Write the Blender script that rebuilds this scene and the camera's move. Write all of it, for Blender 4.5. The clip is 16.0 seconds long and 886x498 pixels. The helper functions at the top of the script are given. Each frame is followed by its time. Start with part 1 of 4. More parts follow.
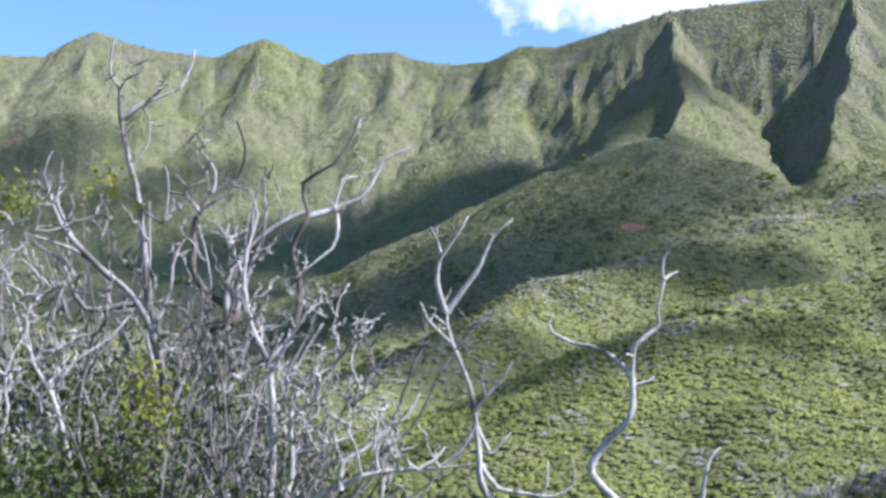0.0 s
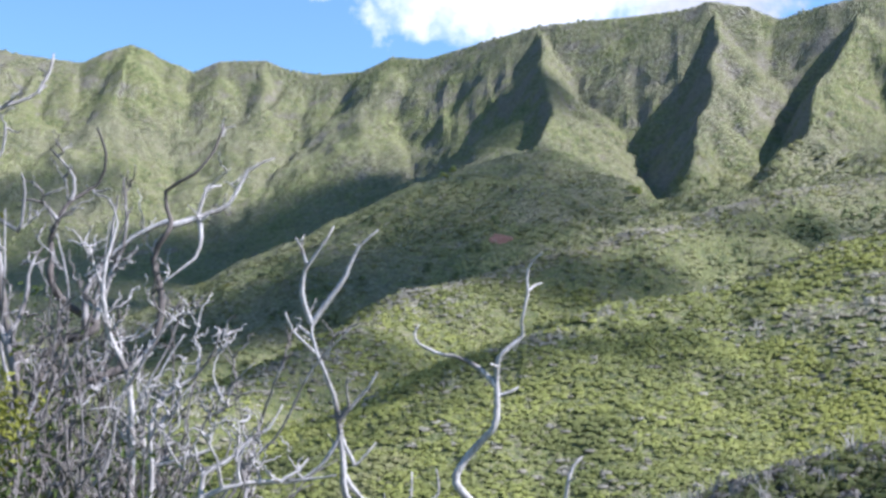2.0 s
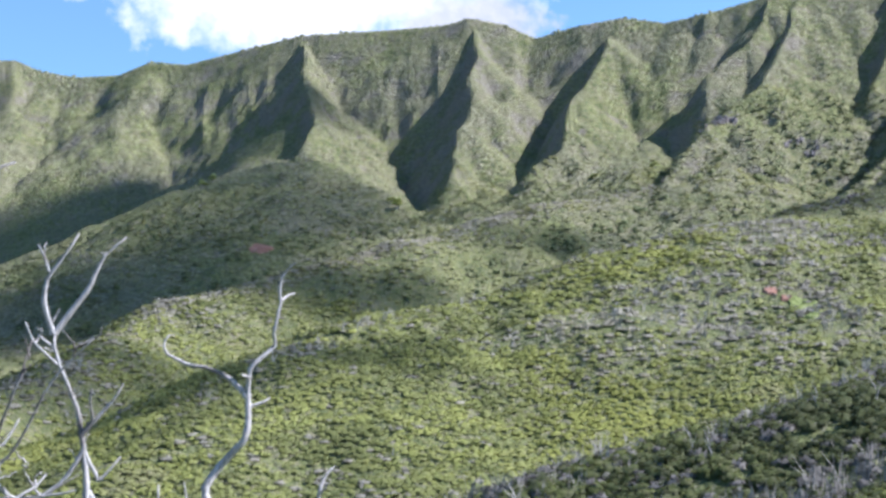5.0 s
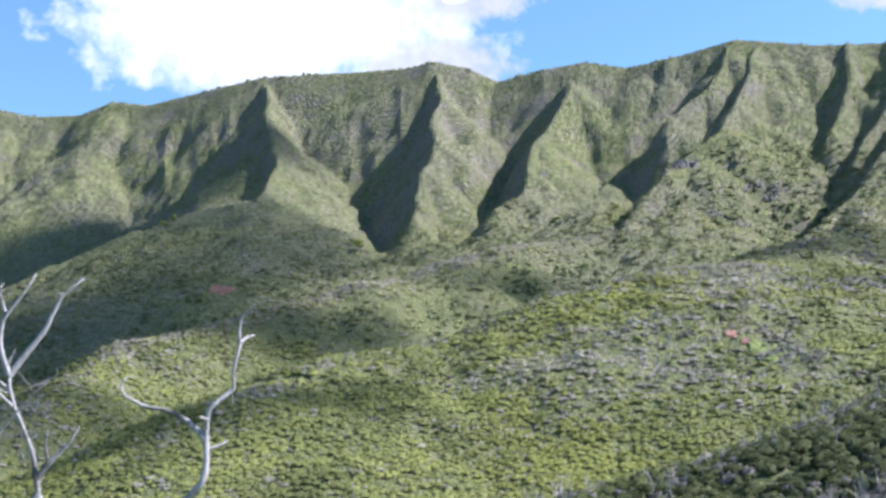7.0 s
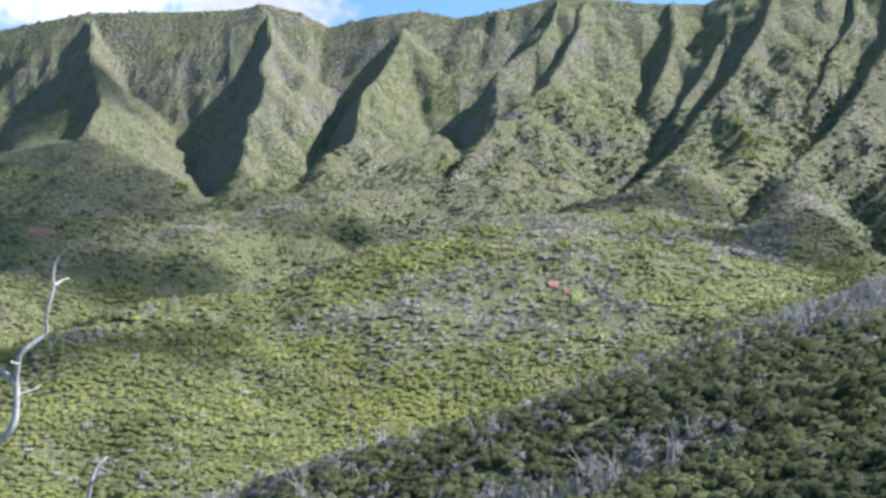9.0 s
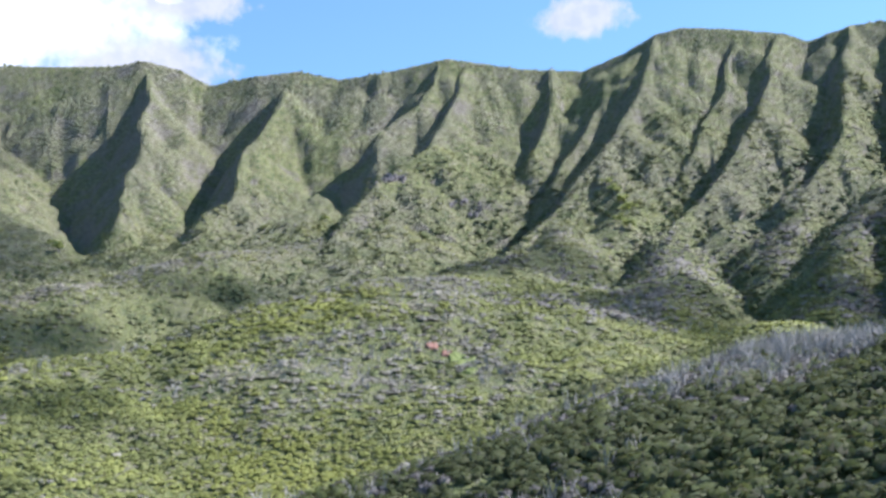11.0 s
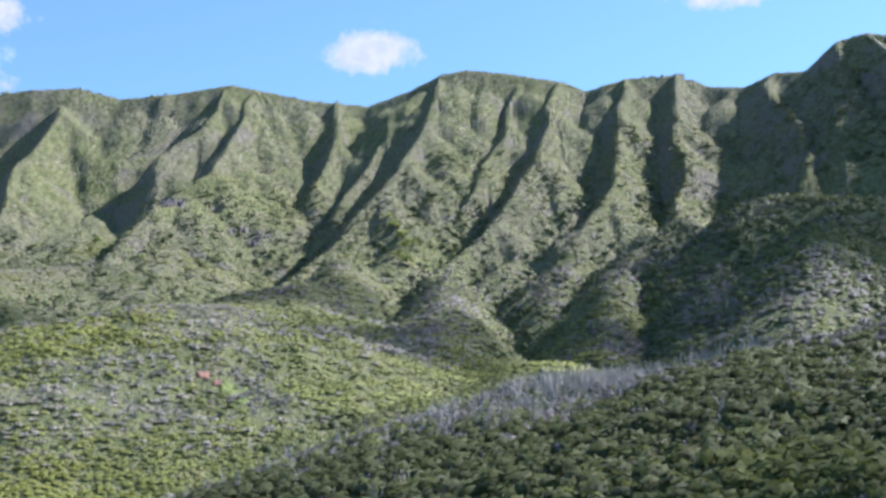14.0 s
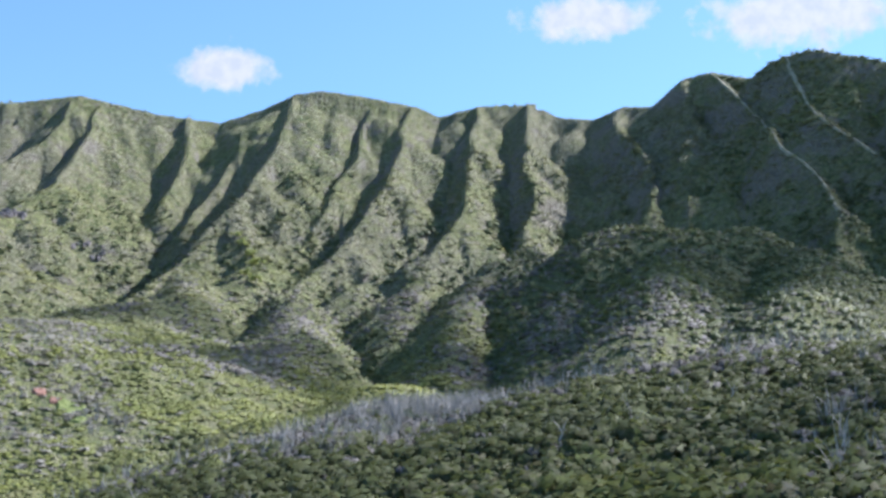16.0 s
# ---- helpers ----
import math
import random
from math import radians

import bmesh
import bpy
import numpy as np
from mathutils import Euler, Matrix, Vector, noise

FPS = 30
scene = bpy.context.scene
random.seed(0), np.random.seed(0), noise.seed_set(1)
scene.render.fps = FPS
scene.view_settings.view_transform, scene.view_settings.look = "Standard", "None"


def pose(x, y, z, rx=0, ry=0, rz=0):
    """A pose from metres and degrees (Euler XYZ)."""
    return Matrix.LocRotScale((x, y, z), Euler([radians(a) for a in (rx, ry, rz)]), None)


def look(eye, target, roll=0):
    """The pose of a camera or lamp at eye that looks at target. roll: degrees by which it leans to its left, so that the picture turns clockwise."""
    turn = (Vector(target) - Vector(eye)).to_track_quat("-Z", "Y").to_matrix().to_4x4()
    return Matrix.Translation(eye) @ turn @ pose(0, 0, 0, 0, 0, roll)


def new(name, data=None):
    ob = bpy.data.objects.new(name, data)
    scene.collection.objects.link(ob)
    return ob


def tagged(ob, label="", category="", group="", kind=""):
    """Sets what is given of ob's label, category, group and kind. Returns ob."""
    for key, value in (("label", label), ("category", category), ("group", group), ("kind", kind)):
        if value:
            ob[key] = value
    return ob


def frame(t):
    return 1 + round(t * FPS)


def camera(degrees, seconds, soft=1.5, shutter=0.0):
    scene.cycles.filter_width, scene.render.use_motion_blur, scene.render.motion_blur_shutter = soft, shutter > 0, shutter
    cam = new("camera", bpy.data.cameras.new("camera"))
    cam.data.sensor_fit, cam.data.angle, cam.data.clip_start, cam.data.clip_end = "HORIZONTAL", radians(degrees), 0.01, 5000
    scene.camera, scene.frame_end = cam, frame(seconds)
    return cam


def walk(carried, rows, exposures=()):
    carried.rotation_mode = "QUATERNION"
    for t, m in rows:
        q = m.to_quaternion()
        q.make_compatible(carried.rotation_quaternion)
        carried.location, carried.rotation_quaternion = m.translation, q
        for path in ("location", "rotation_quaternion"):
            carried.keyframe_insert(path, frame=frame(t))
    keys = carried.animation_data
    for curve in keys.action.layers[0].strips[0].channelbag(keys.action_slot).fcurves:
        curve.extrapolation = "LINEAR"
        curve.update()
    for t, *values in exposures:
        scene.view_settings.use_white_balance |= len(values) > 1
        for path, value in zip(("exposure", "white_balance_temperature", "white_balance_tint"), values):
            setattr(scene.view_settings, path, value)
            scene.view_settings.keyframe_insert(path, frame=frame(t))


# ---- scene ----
FIELD = 36.8
EYE = 1.6
ARM = 0.25            # the camera is held at arm's length and swung round the holder
cam = camera(FIELD, 16.0, soft=3.2)
# seconds, yaw, pitch, roll
ROWS = [
    (0.0, -0.00, 7.08, 0.95),
    (0.5, -1.08, 7.23, 0.65),
    (1.0, -2.05, 7.20, 0.47),
    (1.5, -3.66, 7.45, 0.55),
    (2.0, -5.63, 7.61, 0.53),
    (2.5, -7.57, 7.84, 0.17),
    (3.0, -9.66, 8.07, -0.51),
    (3.5, -11.79, 8.03, -0.59),
    (4.0, -13.70, 7.55, -0.37),
    (6.5, -17.20, 9.60, -0.41),
    (7.0, -17.67, 9.87, -0.32),
    (7.5, -18.82, 8.90, -0.33),
    (8.0, -19.94, 7.48, -0.18),
    (8.5, -22.47, 7.21, -0.11),
    (9.0, -25.13, 7.58, -0.28),
    (9.5, -26.53, 8.38, -0.27),
    (10.0, -27.92, 9.27, -0.41),
    (12.5, -34.53, 10.21, -0.18),
    (13.0, -36.55, 9.71, 0.22),
    (13.5, -38.36, 10.59, 0.14),
    (14.0, -40.05, 11.54, 0.13),
    (14.5, -41.57, 12.26, 0.34),
    (15.0, -43.42, 12.63, 0.57),
    (15.5, -44.99, 12.69, 0.52),
    (16.0, -46.65, 12.55, 0.49),
]


def held(yaw, pitch, roll):
    a = radians(yaw)
    return pose(-ARM * math.sin(a), ARM * (math.cos(a) - 1), EYE, 90 + pitch, 0, yaw) @ pose(0, 0, 0, 0, 0, roll)


walk(cam, [(t, held(yaw, pitch, roll)) for t, yaw, pitch, roll in ROWS], [(0.0, 1.44, 5700, 17.5), (16.0, 1.44, 5700, 17.5)])

# ---- daylight ----
SUN_AZ, SUN_EL = 104.0, 45.0        # degrees clockwise from +y, and above the horizon
world = bpy.data.worlds.new("sky")
scene.world = world
world.use_nodes = True
wn = world.node_tree
sky = wn.nodes.new("ShaderNodeTexSky")
sky.sky_type = "NISHITA"
sky.sun_disc = False
sky.sun_elevation, sky.sun_rotation = radians(SUN_EL), radians(SUN_AZ)
sky.air_density, sky.dust_density, sky.ozone_density = 1.0, 0.3, 1.5
deep = wn.nodes.new("ShaderNodeMix")
deep.data_type, deep.blend_type = "RGBA", "MULTIPLY"
deep.inputs[0].default_value, deep.inputs[7].default_value = 1.0, (0.66, 0.81, 0.82, 1)
wn.links.new(sky.outputs[0], deep.inputs[6])
wn.links.new(deep.outputs[2], wn.nodes["Background"].inputs[0])
wn.nodes["Background"].inputs[1].default_value = 0.096
SUN_WAY = Vector((math.sin(radians(SUN_AZ)) * math.cos(radians(SUN_EL)), math.cos(radians(SUN_AZ)) * math.cos(radians(SUN_EL)), math.sin(radians(SUN_EL))))
sun = new("sun", bpy.data.lights.new("sun", "SUN"))
sun.data.energy, sun.data.angle, sun.data.color = 4.8, radians(0.6), (1.0, 0.95, 0.86)
sun.matrix_world = look(SUN_WAY * 50, (0, 0, 0))


# ---- materials ----
def shader(name):
    m = bpy.data.materials.new(name)
    m.use_nodes = True
    return m, m.node_tree, m.node_tree.nodes["Principled BSDF"]


def put(tree, kind, **inputs):
    n = tree.nodes.new(kind)
    for key, value in inputs.items():
        n.inputs[key].default_value = value
    return n


def noise_of(tree, vector, scale, detail=4.0, rough=0.55):
    n = put(tree, "ShaderNodeTexNoise", Scale=scale, Detail=detail, Roughness=rough)
    tree.links.new(vector, n.inputs["Vector"])
    return n.outputs["Fac"]


def ramp_of(tree, fac, stops):
    n = tree.nodes.new("ShaderNodeValToRGB")
    while len(n.color_ramp.elements) < len(stops):
        n.color_ramp.elements.new(0.5)
    for e, (at, colour) in zip(n.color_ramp.elements, stops):
        e.position, e.color = at, (*colour, 1)
    tree.links.new(fac, n.inputs[0])
    return n.outputs[0]


def blend(tree, fac, a, b):
    n = tree.nodes.new("ShaderNodeMix")
    n.data_type = "RGBA"
    for socket, value in ((n.inputs[0], fac), (n.inputs[6], a), (n.inputs[7], b)):
        if isinstance(value, bpy.types.NodeSocket):
            tree.links.new(value, socket)
        else:
            socket.default_value = value if isinstance(value, float) else (*value, 1)
    return n.outputs[2]


def relief(tree, bsdf, height, strength, distance):
    n = put(tree, "ShaderNodeBump", Strength=strength, Distance=distance)
    tree.links.new(height, n.inputs["Height"])
    tree.links.new(n.outputs[0], bsdf.inputs["Normal"])


def canopy(tree, at, size):
    """A closed cover of plants about size metres across, a little irregular: a random number for each plant, and the height over its middle."""
    stray = put(tree, "ShaderNodeTexNoise", Scale=1.3 / size, Detail=2.0)
    tree.links.new(at, stray.inputs["Vector"])
    shift = tree.nodes.new("ShaderNodeVectorMath")
    shift.operation = "MULTIPLY_ADD"
    tree.links.new(stray.outputs["Color"], shift.inputs[0])
    shift.inputs[1].default_value = (0.9 * size, 0.9 * size, 0.9 * size)
    tree.links.new(at, shift.inputs[2])
    cells = put(tree, "ShaderNodeTexVoronoi", Scale=1.0 / size)
    tree.links.new(shift.outputs[0], cells.inputs["Vector"])
    own = tree.nodes.new("ShaderNodeSeparateColor")
    tree.links.new(cells.outputs["Color"], own.inputs[0])
    dome = put(tree, "ShaderNodeMath")
    dome.operation = "SUBTRACT"
    dome.inputs[0].default_value = 1.0
    tree.links.new(cells.outputs["Distance"], dome.inputs[1])
    return own.outputs[0], own.outputs[1], dome.outputs[0]


def mixed(tree, a, b, share):
    """The number a, with a share of b."""
    n = tree.nodes.new("ShaderNodeMix")
    n.inputs[0].default_value = share
    tree.links.new(a, n.inputs[2])
    tree.links.new(b, n.inputs[3])
    return n.outputs[0]


def added(tree, a, b):
    n = put(tree, "ShaderNodeMath")
    n.operation = "ADD"
    tree.links.new(a, n.inputs[0])
    tree.links.new(b, n.inputs[1])
    return n.outputs[0]


def hillside_material():
    m, tree, bsdf = shader("hillside_scrub")
    at = tree.nodes.new("ShaderNodeNewGeometry").outputs["Position"]
    large, mid, fine = noise_of(tree, at, 0.010, 4), noise_of(tree, at, 0.045, 5, 0.62), noise_of(tree, at, 0.6, 5, 0.68)
    own, kind, dome = canopy(tree, at, 3.3)
    own2, kind2, dome2 = canopy(tree, at, 1.2)
    tone = mixed(tree, mid, mixed(tree, own, own2, 0.45), 0.5)
    green = ramp_of(tree, tone, [(0.26, (0.104, 0.122, 0.060)), (0.40, (0.156, 0.179, 0.075)), (0.50, (0.213, 0.231, 0.091)), (0.62, (0.242, 0.234, 0.125)), (0.76, (0.260, 0.231, 0.177))])
    dry = ramp_of(tree, mixed(tree, fine, own2, 0.35), [(0.32, (0.146, 0.138, 0.101)), (0.52, (0.221, 0.211, 0.146)), (0.72, (0.293, 0.273, 0.208))])
    spread = ramp_of(tree, mixed(tree, large, kind, 0.2), [(0.42, (0.04, 0.04, 0.04)), (0.60, (0.7, 0.7, 0.7))])
    cover = blend(tree, spread, green, dry)
    # here and there a darker bush
    cover = blend(tree, ramp_of(tree, kind2, [(0.80, (0, 0, 0)), (0.84, (0.5, 0.5, 0.5))]), cover, (0.072, 0.092, 0.042))
    # bare rock and earth where it is too steep for scrub
    steep = tree.nodes.new("ShaderNodeSeparateXYZ")
    tree.links.new(tree.nodes.new("ShaderNodeNewGeometry").outputs["True Normal"], steep.inputs[0])
    patchy = put(tree, "ShaderNodeMath")
    patchy.operation = "MULTIPLY_ADD"
    tree.links.new(mid, patchy.inputs[0])
    patchy.inputs[1].default_value = -0.9
    tree.links.new(steep.outputs["Z"], patchy.inputs[2])
    crag = ramp_of(tree, patchy.outputs[0], [(0.02, (0.7, 0.7, 0.7)), (0.18, (0, 0, 0))])
    stone = ramp_of(tree, fine, [(0.3, (0.143, 0.127, 0.117)), (0.6, (0.273, 0.247, 0.224))])
    tree.links.new(blend(tree, crag, cover, stone), bsdf.inputs["Base Color"])
    bsdf.inputs["Roughness"].default_value = 0.95
    bsdf.inputs["Specular IOR Level"].default_value = 0.1
    relief(tree, bsdf, added(tree, dome, added(tree, mixed(tree, dome2, fine, 0.5), fine)), 1.0, 2.4)
    return m


def shaded_litter_material():
    """Low growth that closes the ground between the shrubs, its colour darkened as the gaps' shade."""
    m, tree, bsdf = shader("shaded_litter")
    at = tree.nodes.new("ShaderNodeNewGeometry").outputs["Position"]
    mid, fine = noise_of(tree, at, 0.06, 4, 0.6), noise_of(tree, at, 1.2, 5, 0.68)
    own, kind, dome = canopy(tree, at, 1.25)
    own2, kind2, dome2 = canopy(tree, at, 0.55)
    low = ramp_of(tree, mixed(tree, mid, own, 0.3), [(0.28, (0.066, 0.080, 0.036)), (0.42, (0.098, 0.114, 0.044)), (0.55, (0.132, 0.140, 0.052)), (0.70, (0.150, 0.142, 0.096))])
    colour = blend(tree, ramp_of(tree, kind, [(0.72, (0, 0, 0)), (0.78, (0.6, 0.6, 0.6))]), low, (0.062, 0.074, 0.036))
    tree.links.new(blend(tree, ramp_of(tree, kind2, [(0.8, (0, 0, 0)), (0.85, (0.6, 0.6, 0.6))]), colour, (0.165, 0.155, 0.118)), bsdf.inputs["Base Color"])
    bsdf.inputs["Roughness"].default_value = 0.95
    bsdf.inputs["Specular IOR Level"].default_value = 0.1
    relief(tree, bsdf, added(tree, dome, mixed(tree, dome2, fine, 0.5)), 0.9, 0.7)
    return m


def foliage_material(name, low, high, dry, through_leaf=0.3, fine_scale=2.2, alike=0.7):
    """Leaves whose colour differs from plant to plant, from stand to stand and across a plant; a little light comes through them."""
    m, tree, bsdf = shader(name)
    geo = tree.nodes.new("ShaderNodeNewGeometry")
    own, at = geo.outputs["Random Per Island"], geo.outputs["Position"]
    fine, wide = noise_of(tree, at, fine_scale, 4, 0.7), noise_of(tree, at, 0.035, 4, 0.6)
    per = ramp_of(tree, own, [(0.0, low), (0.5, high), (0.9, dry), (1.0, tuple(0.7 * c for c in dry))])
    stand = ramp_of(tree, wide, [(0.32, tuple(0.7 * c for c in low)), (0.42, low), (0.50, tuple(1.12 * c for c in high)), (0.58, high), (0.68, dry), (0.76, tuple(0.75 * c for c in dry))])
    mix = blend(tree, alike, per, stand)
    zone = noise_of(tree, at, 0.014, 4, 0.6)
    mix = blend(tree, ramp_of(tree, zone, [(0.40, (0.7, 0.7, 0.7)), (0.49, (0, 0, 0))]), mix, tuple(0.9 * a + 0.1 * b for a, b in zip(low, dry)))
    mix = blend(tree, ramp_of(tree, zone, [(0.53, (0, 0, 0)), (0.62, (0.7, 0.7, 0.7))]), mix, (1.1 * high[0], 1.06 * high[1], 0.82 * high[2]))
    colour = blend(tree, ramp_of(tree, fine, [(0.3, (0, 0, 0)), (0.6, (1, 1, 1))]), tuple(0.8 * c for c in low), mix)
    tree.links.new(colour, bsdf.inputs["Base Color"])
    bsdf.inputs["Roughness"].default_value = 0.7
    bsdf.inputs["Specular IOR Level"].default_value = 0.2
    leaf, both = put(tree, "ShaderNodeBsdfTranslucent"), put(tree, "ShaderNodeMixShader", Fac=through_leaf)
    tree.links.new(colour, leaf.inputs["Color"])
    tree.links.new(bsdf.outputs[0], both.inputs[1])
    tree.links.new(leaf.outputs[0], both.inputs[2])
    tree.links.new(both.outputs[0], tree.nodes["Material Output"].inputs["Surface"])
    return m


def bark_material(name, pale, dark):
    m, tree, bsdf = shader(name)
    coords = tree.nodes.new("ShaderNodeTexCoord").outputs["Object"]
    stretch = put(tree, "ShaderNodeMapping")
    stretch.inputs["Scale"].default_value = (1, 1, 0.25)
    tree.links.new(coords, stretch.inputs[0])
    grain, patch = noise_of(tree, stretch.outputs[0], 70, 5, 0.65), noise_of(tree, coords, 3.0, 4)
    wood = ramp_of(tree, grain, [(0.30, tuple(0.42 * c for c in pale)), (0.5, pale), (0.7, tuple(1.4 * c for c in pale))])
    worn = ramp_of(tree, patch, [(dark, (0.85, 0.85, 0.85)), (dark + 0.1, (0.03, 0.03, 0.03))])
    tree.links.new(blend(tree, worn, wood, (0.085, 0.072, 0.066)), bsdf.inputs["Base Color"])
    bsdf.inputs["Roughness"].default_value = 0.85
    relief(tree, bsdf, grain, 0.6, 0.01)
    return m


HILL = hillside_material()
SHADED_LITTER = shaded_litter_material()
SCRUB = foliage_material("scrub_leaves", (0.128, 0.148, 0.048), (0.248, 0.270, 0.074), (0.270, 0.246, 0.162), 0.25)
# near-ridge leaves, coloured darker in place of a cloud's shade
NEARSCRUB = foliage_material("shaded_scrub_leaves", (0.068, 0.084, 0.032), (0.165, 0.192, 0.056), (0.185, 0.170, 0.115), 0.35, 2.2, 0.22)
BARK = bark_material("bleached_dead_wood", (0.35, 0.332, 0.330), 0.34)
WORN = bark_material("patchy_grey_dead_wood", (0.255, 0.240, 0.242), 0.42)
GREY = bark_material("dull_grey_twigs", (0.165, 0.150, 0.146), 0.40)
DARK = bark_material("dark_bark", (0.088, 0.074, 0.070), 0.45)


# ---- the lie of the land ----
def lattice(ix, iy, seed):
    h = (ix * 374761393 + iy * 668265263 + seed * 1442695041) & 0xFFFFFFFF
    h = ((h ^ (h >> 13)) * 1274126177) & 0xFFFFFFFF
    return ((h ^ (h >> 16)) & 0xFFFF) / 32767.5 - 1


def rough(x, y, size, seed=0, octaves=4, keep=0.5):
    """Smooth random heights between about -1 and 1, whose largest lumps are size metres across."""
    total, amp, f = np.zeros_like(x), 1.0, 1.0 / size
    for o in range(octaves):
        fx, fy = x * f + 37.7 * o, y * f - 11.3 * o
        ix, iy = np.floor(fx).astype(np.int64), np.floor(fy).astype(np.int64)
        tx, ty = fx - ix, fy - iy
        tx, ty = tx * tx * (3 - 2 * tx), ty * ty * (3 - 2 * ty)
        a, b = lattice(ix, iy, seed + o), lattice(ix + 1, iy, seed + o)
        c, d = lattice(ix, iy + 1, seed + o), lattice(ix + 1, iy + 1, seed + o)
        total += amp * ((a * (1 - tx) + b * tx) * (1 - ty) + (c * (1 - tx) + d * tx) * ty)
        amp, f = amp * keep, f * 2.03
    return total


def spot(az, el, r):
    """A place r metres off, az degrees clockwise from +y, el degrees above the eye."""
    a = radians(az)
    return r * math.sin(a), r * math.cos(a), EYE + r * math.tan(radians(el))


RANGE_AZ, RANGE_R = (-40, -15, -5, 0, 5, 10, 17, 31, 50, 57, 63, 70, 95), (1420, 1360, 1300, 1250, 1160, 1080, 1010, 930, 870, 820, 770, 740, 760)
SKYLINE = [(-40, 13.5), (-26, 14.6), (-19, 14.27), (-17.3, 14.34), (-16.06, 15.18), (-15.1, 15.61), (-14.3, 15.33), (-12.76, 15.03), (-10, 14.89), (-8.92, 15.47), (-7.95, 15.8),
           (-6.95, 15.38), (-5.33, 14.81), (-4.23, 15.33), (-2.24, 15.46), (-1.1, 15.05), (0.3, 14.96), (2.0, 15.15), (3.32, 15.77), (4.86, 15.74), (7.0, 16.35), (9.7, 17.1)]
SKYLINE += [(13.5, 17.4), (16.06, 17.6), (17.3, 17.9), (18.8, 17.6), (20.15, 17.0), (22, 17.45), (24, 17.72), (25.9, 17.42), (28.1, 17.77), (30.6, 18.3), (32.2, 18.08), (34.1, 17.78),
            (36.7, 17.62), (38.5, 18.27), (40, 19.0), (41.2, 19.2), (43.3, 18.97), (45.4, 18.62), (46.5, 18.2), (48.3, 18.66), (50.3, 18.7), (51.9, 18.15), (53.4, 18.03)]
SKYLINE += [(54.7, 18.54), (56.3, 18.48), (57.5, 19.6), (58.6, 19.82), (60.3, 19.42), (61.2, 20.06), (62.8, 20.44), (64, 20.17), (66, 19.63), (70, 19.2), (80, 17), (95, 13)]


def range_r(az):
    return float(np.interp(az, RANGE_AZ, RANGE_R))


RIDGES = []         # (places along the crest, fall per metre to the right and to the left of the way down, how round the crest is, lumps, wander)


def ridge(places, fall, left=None, crest=2.0, lumps=1.0, wander=5.0):
    RIDGES.append((np.array(places, float), fall, left or fall, crest, lumps, wander))


def spur(points, drop, fall=1.25, left=0.8, crest=1.5):
    """A spur that leaves the main crest at its first point and falls drop metres per metre towards the valley; points: az, el."""
    r0 = range_r(points[0][0])
    z0 = r0 * math.tan(radians(points[0][1]))
    ridge([spot(az, el, r0 if n == 0 else (drop * r0 - z0) / (drop - math.tan(radians(el)))) for n, (az, el) in enumerate(points)], fall, left, crest)


ridge([spot(az, el, range_r(az)) for az, el in SKYLINE], 1.2, 0.8, 1.5, 1.0, 0.0)
spur([(-15.1, 15.5), (-15.6, 14), (-16.1, 13), (-18, 11), (-19, 9)], 0.98, 0.9, 0.8)
spur([(-11.5, 14.9), (-12.3, 13), (-13.5, 11.3), (-15.3, 8.6)], 0.92, 0.8, 0.7)
spur([(-8, 15.7), (-9.0, 13), (-10.5, 11), (-12.5, 8.5), (-14, 7)], 0.92, 0.8, 0.65)
spur([(-2.2, 15.4), (-2.6, 13.5), (-3.4, 11.5), (-4.6, 9.5)], 0.95, 0.8, 0.7)
spur([(3.3, 15.7), (2.8, 13.8), (1.9, 11.8), (0.7, 10)], 0.97, 0.8, 0.7)
spur([(9.5, 17.0), (9.9, 16.15), (10.36, 15.0), (10.5, 13.7), (9.7, 12.0)], 0.62, 1.35, 0.8)
spur([(17.4, 17.6), (17.6, 16.3), (17.2, 14.5), (16.7, 13.3), (16.2, 11.1)], 0.74, 1.5, 0.85)
spur([(23.7, 17.6), (23.35, 16.7), (21.8, 14.6), (21.5, 13.2), (21.0, 12.2), (19.9, 11.6)], 0.74, 1.6, 0.75)
spur([(30.3, 18.2), (29.1, 16.3), (27.8, 15.3)], 0.80, 1.6, 0.9)
spur([(31.6, 18.0), (31.26, 17.3), (30.35, 15.7), (29.9, 14.6), (28.5, 13.8), (27.4, 12.8), (25.6, 10.9)], 0.70)
spur([(35.4, 17.75), (35.2, 16), (34.3, 14.2)], 0.8)
spur([(40, 18.95), (39.6, 18.2), (39.2, 16.7), (38.4, 15.5), (37.1, 14.0), (35.0, 11.5), (33.0, 10.0)], 0.76, 1.15)
spur([(38.2, 18.1), (37.7, 16.6), (36.6, 14.8), (35.2, 13.0)], 0.80, 1.3, 0.9)
spur([(43.6, 18.7), (42.9, 16.8), (41.9, 14.8), (40.4, 12.8)], 0.80, 1.3, 0.9)
spur([(45.4, 18.6), (44.8, 17.4), (44.2, 15.3), (42.1, 12.8), (39.5, 10.5)], 0.72)
spur([(48.3, 18.64), (48, 17), (47, 14), (44.2, 10.1)], 0.72)
spur([(50.3, 18.7), (50.7, 17), (50.2, 13.1), (49, 11)], 0.74)
spur([(54.8, 18.5), (55.1, 16.8), (55.7, 15.1), (55.6, 13.6)], 0.72)
spur([(57.6, 19.6), (57.8, 17.4), (58.9, 15.5), (60.0, 13.7)], 0.88, 1.0, 0.9)
spur([(58.7, 19.7), (60.3, 18), (61.9, 16.3), (63, 15.5), (63.9, 13.7), (63.5, 11)], 0.75)
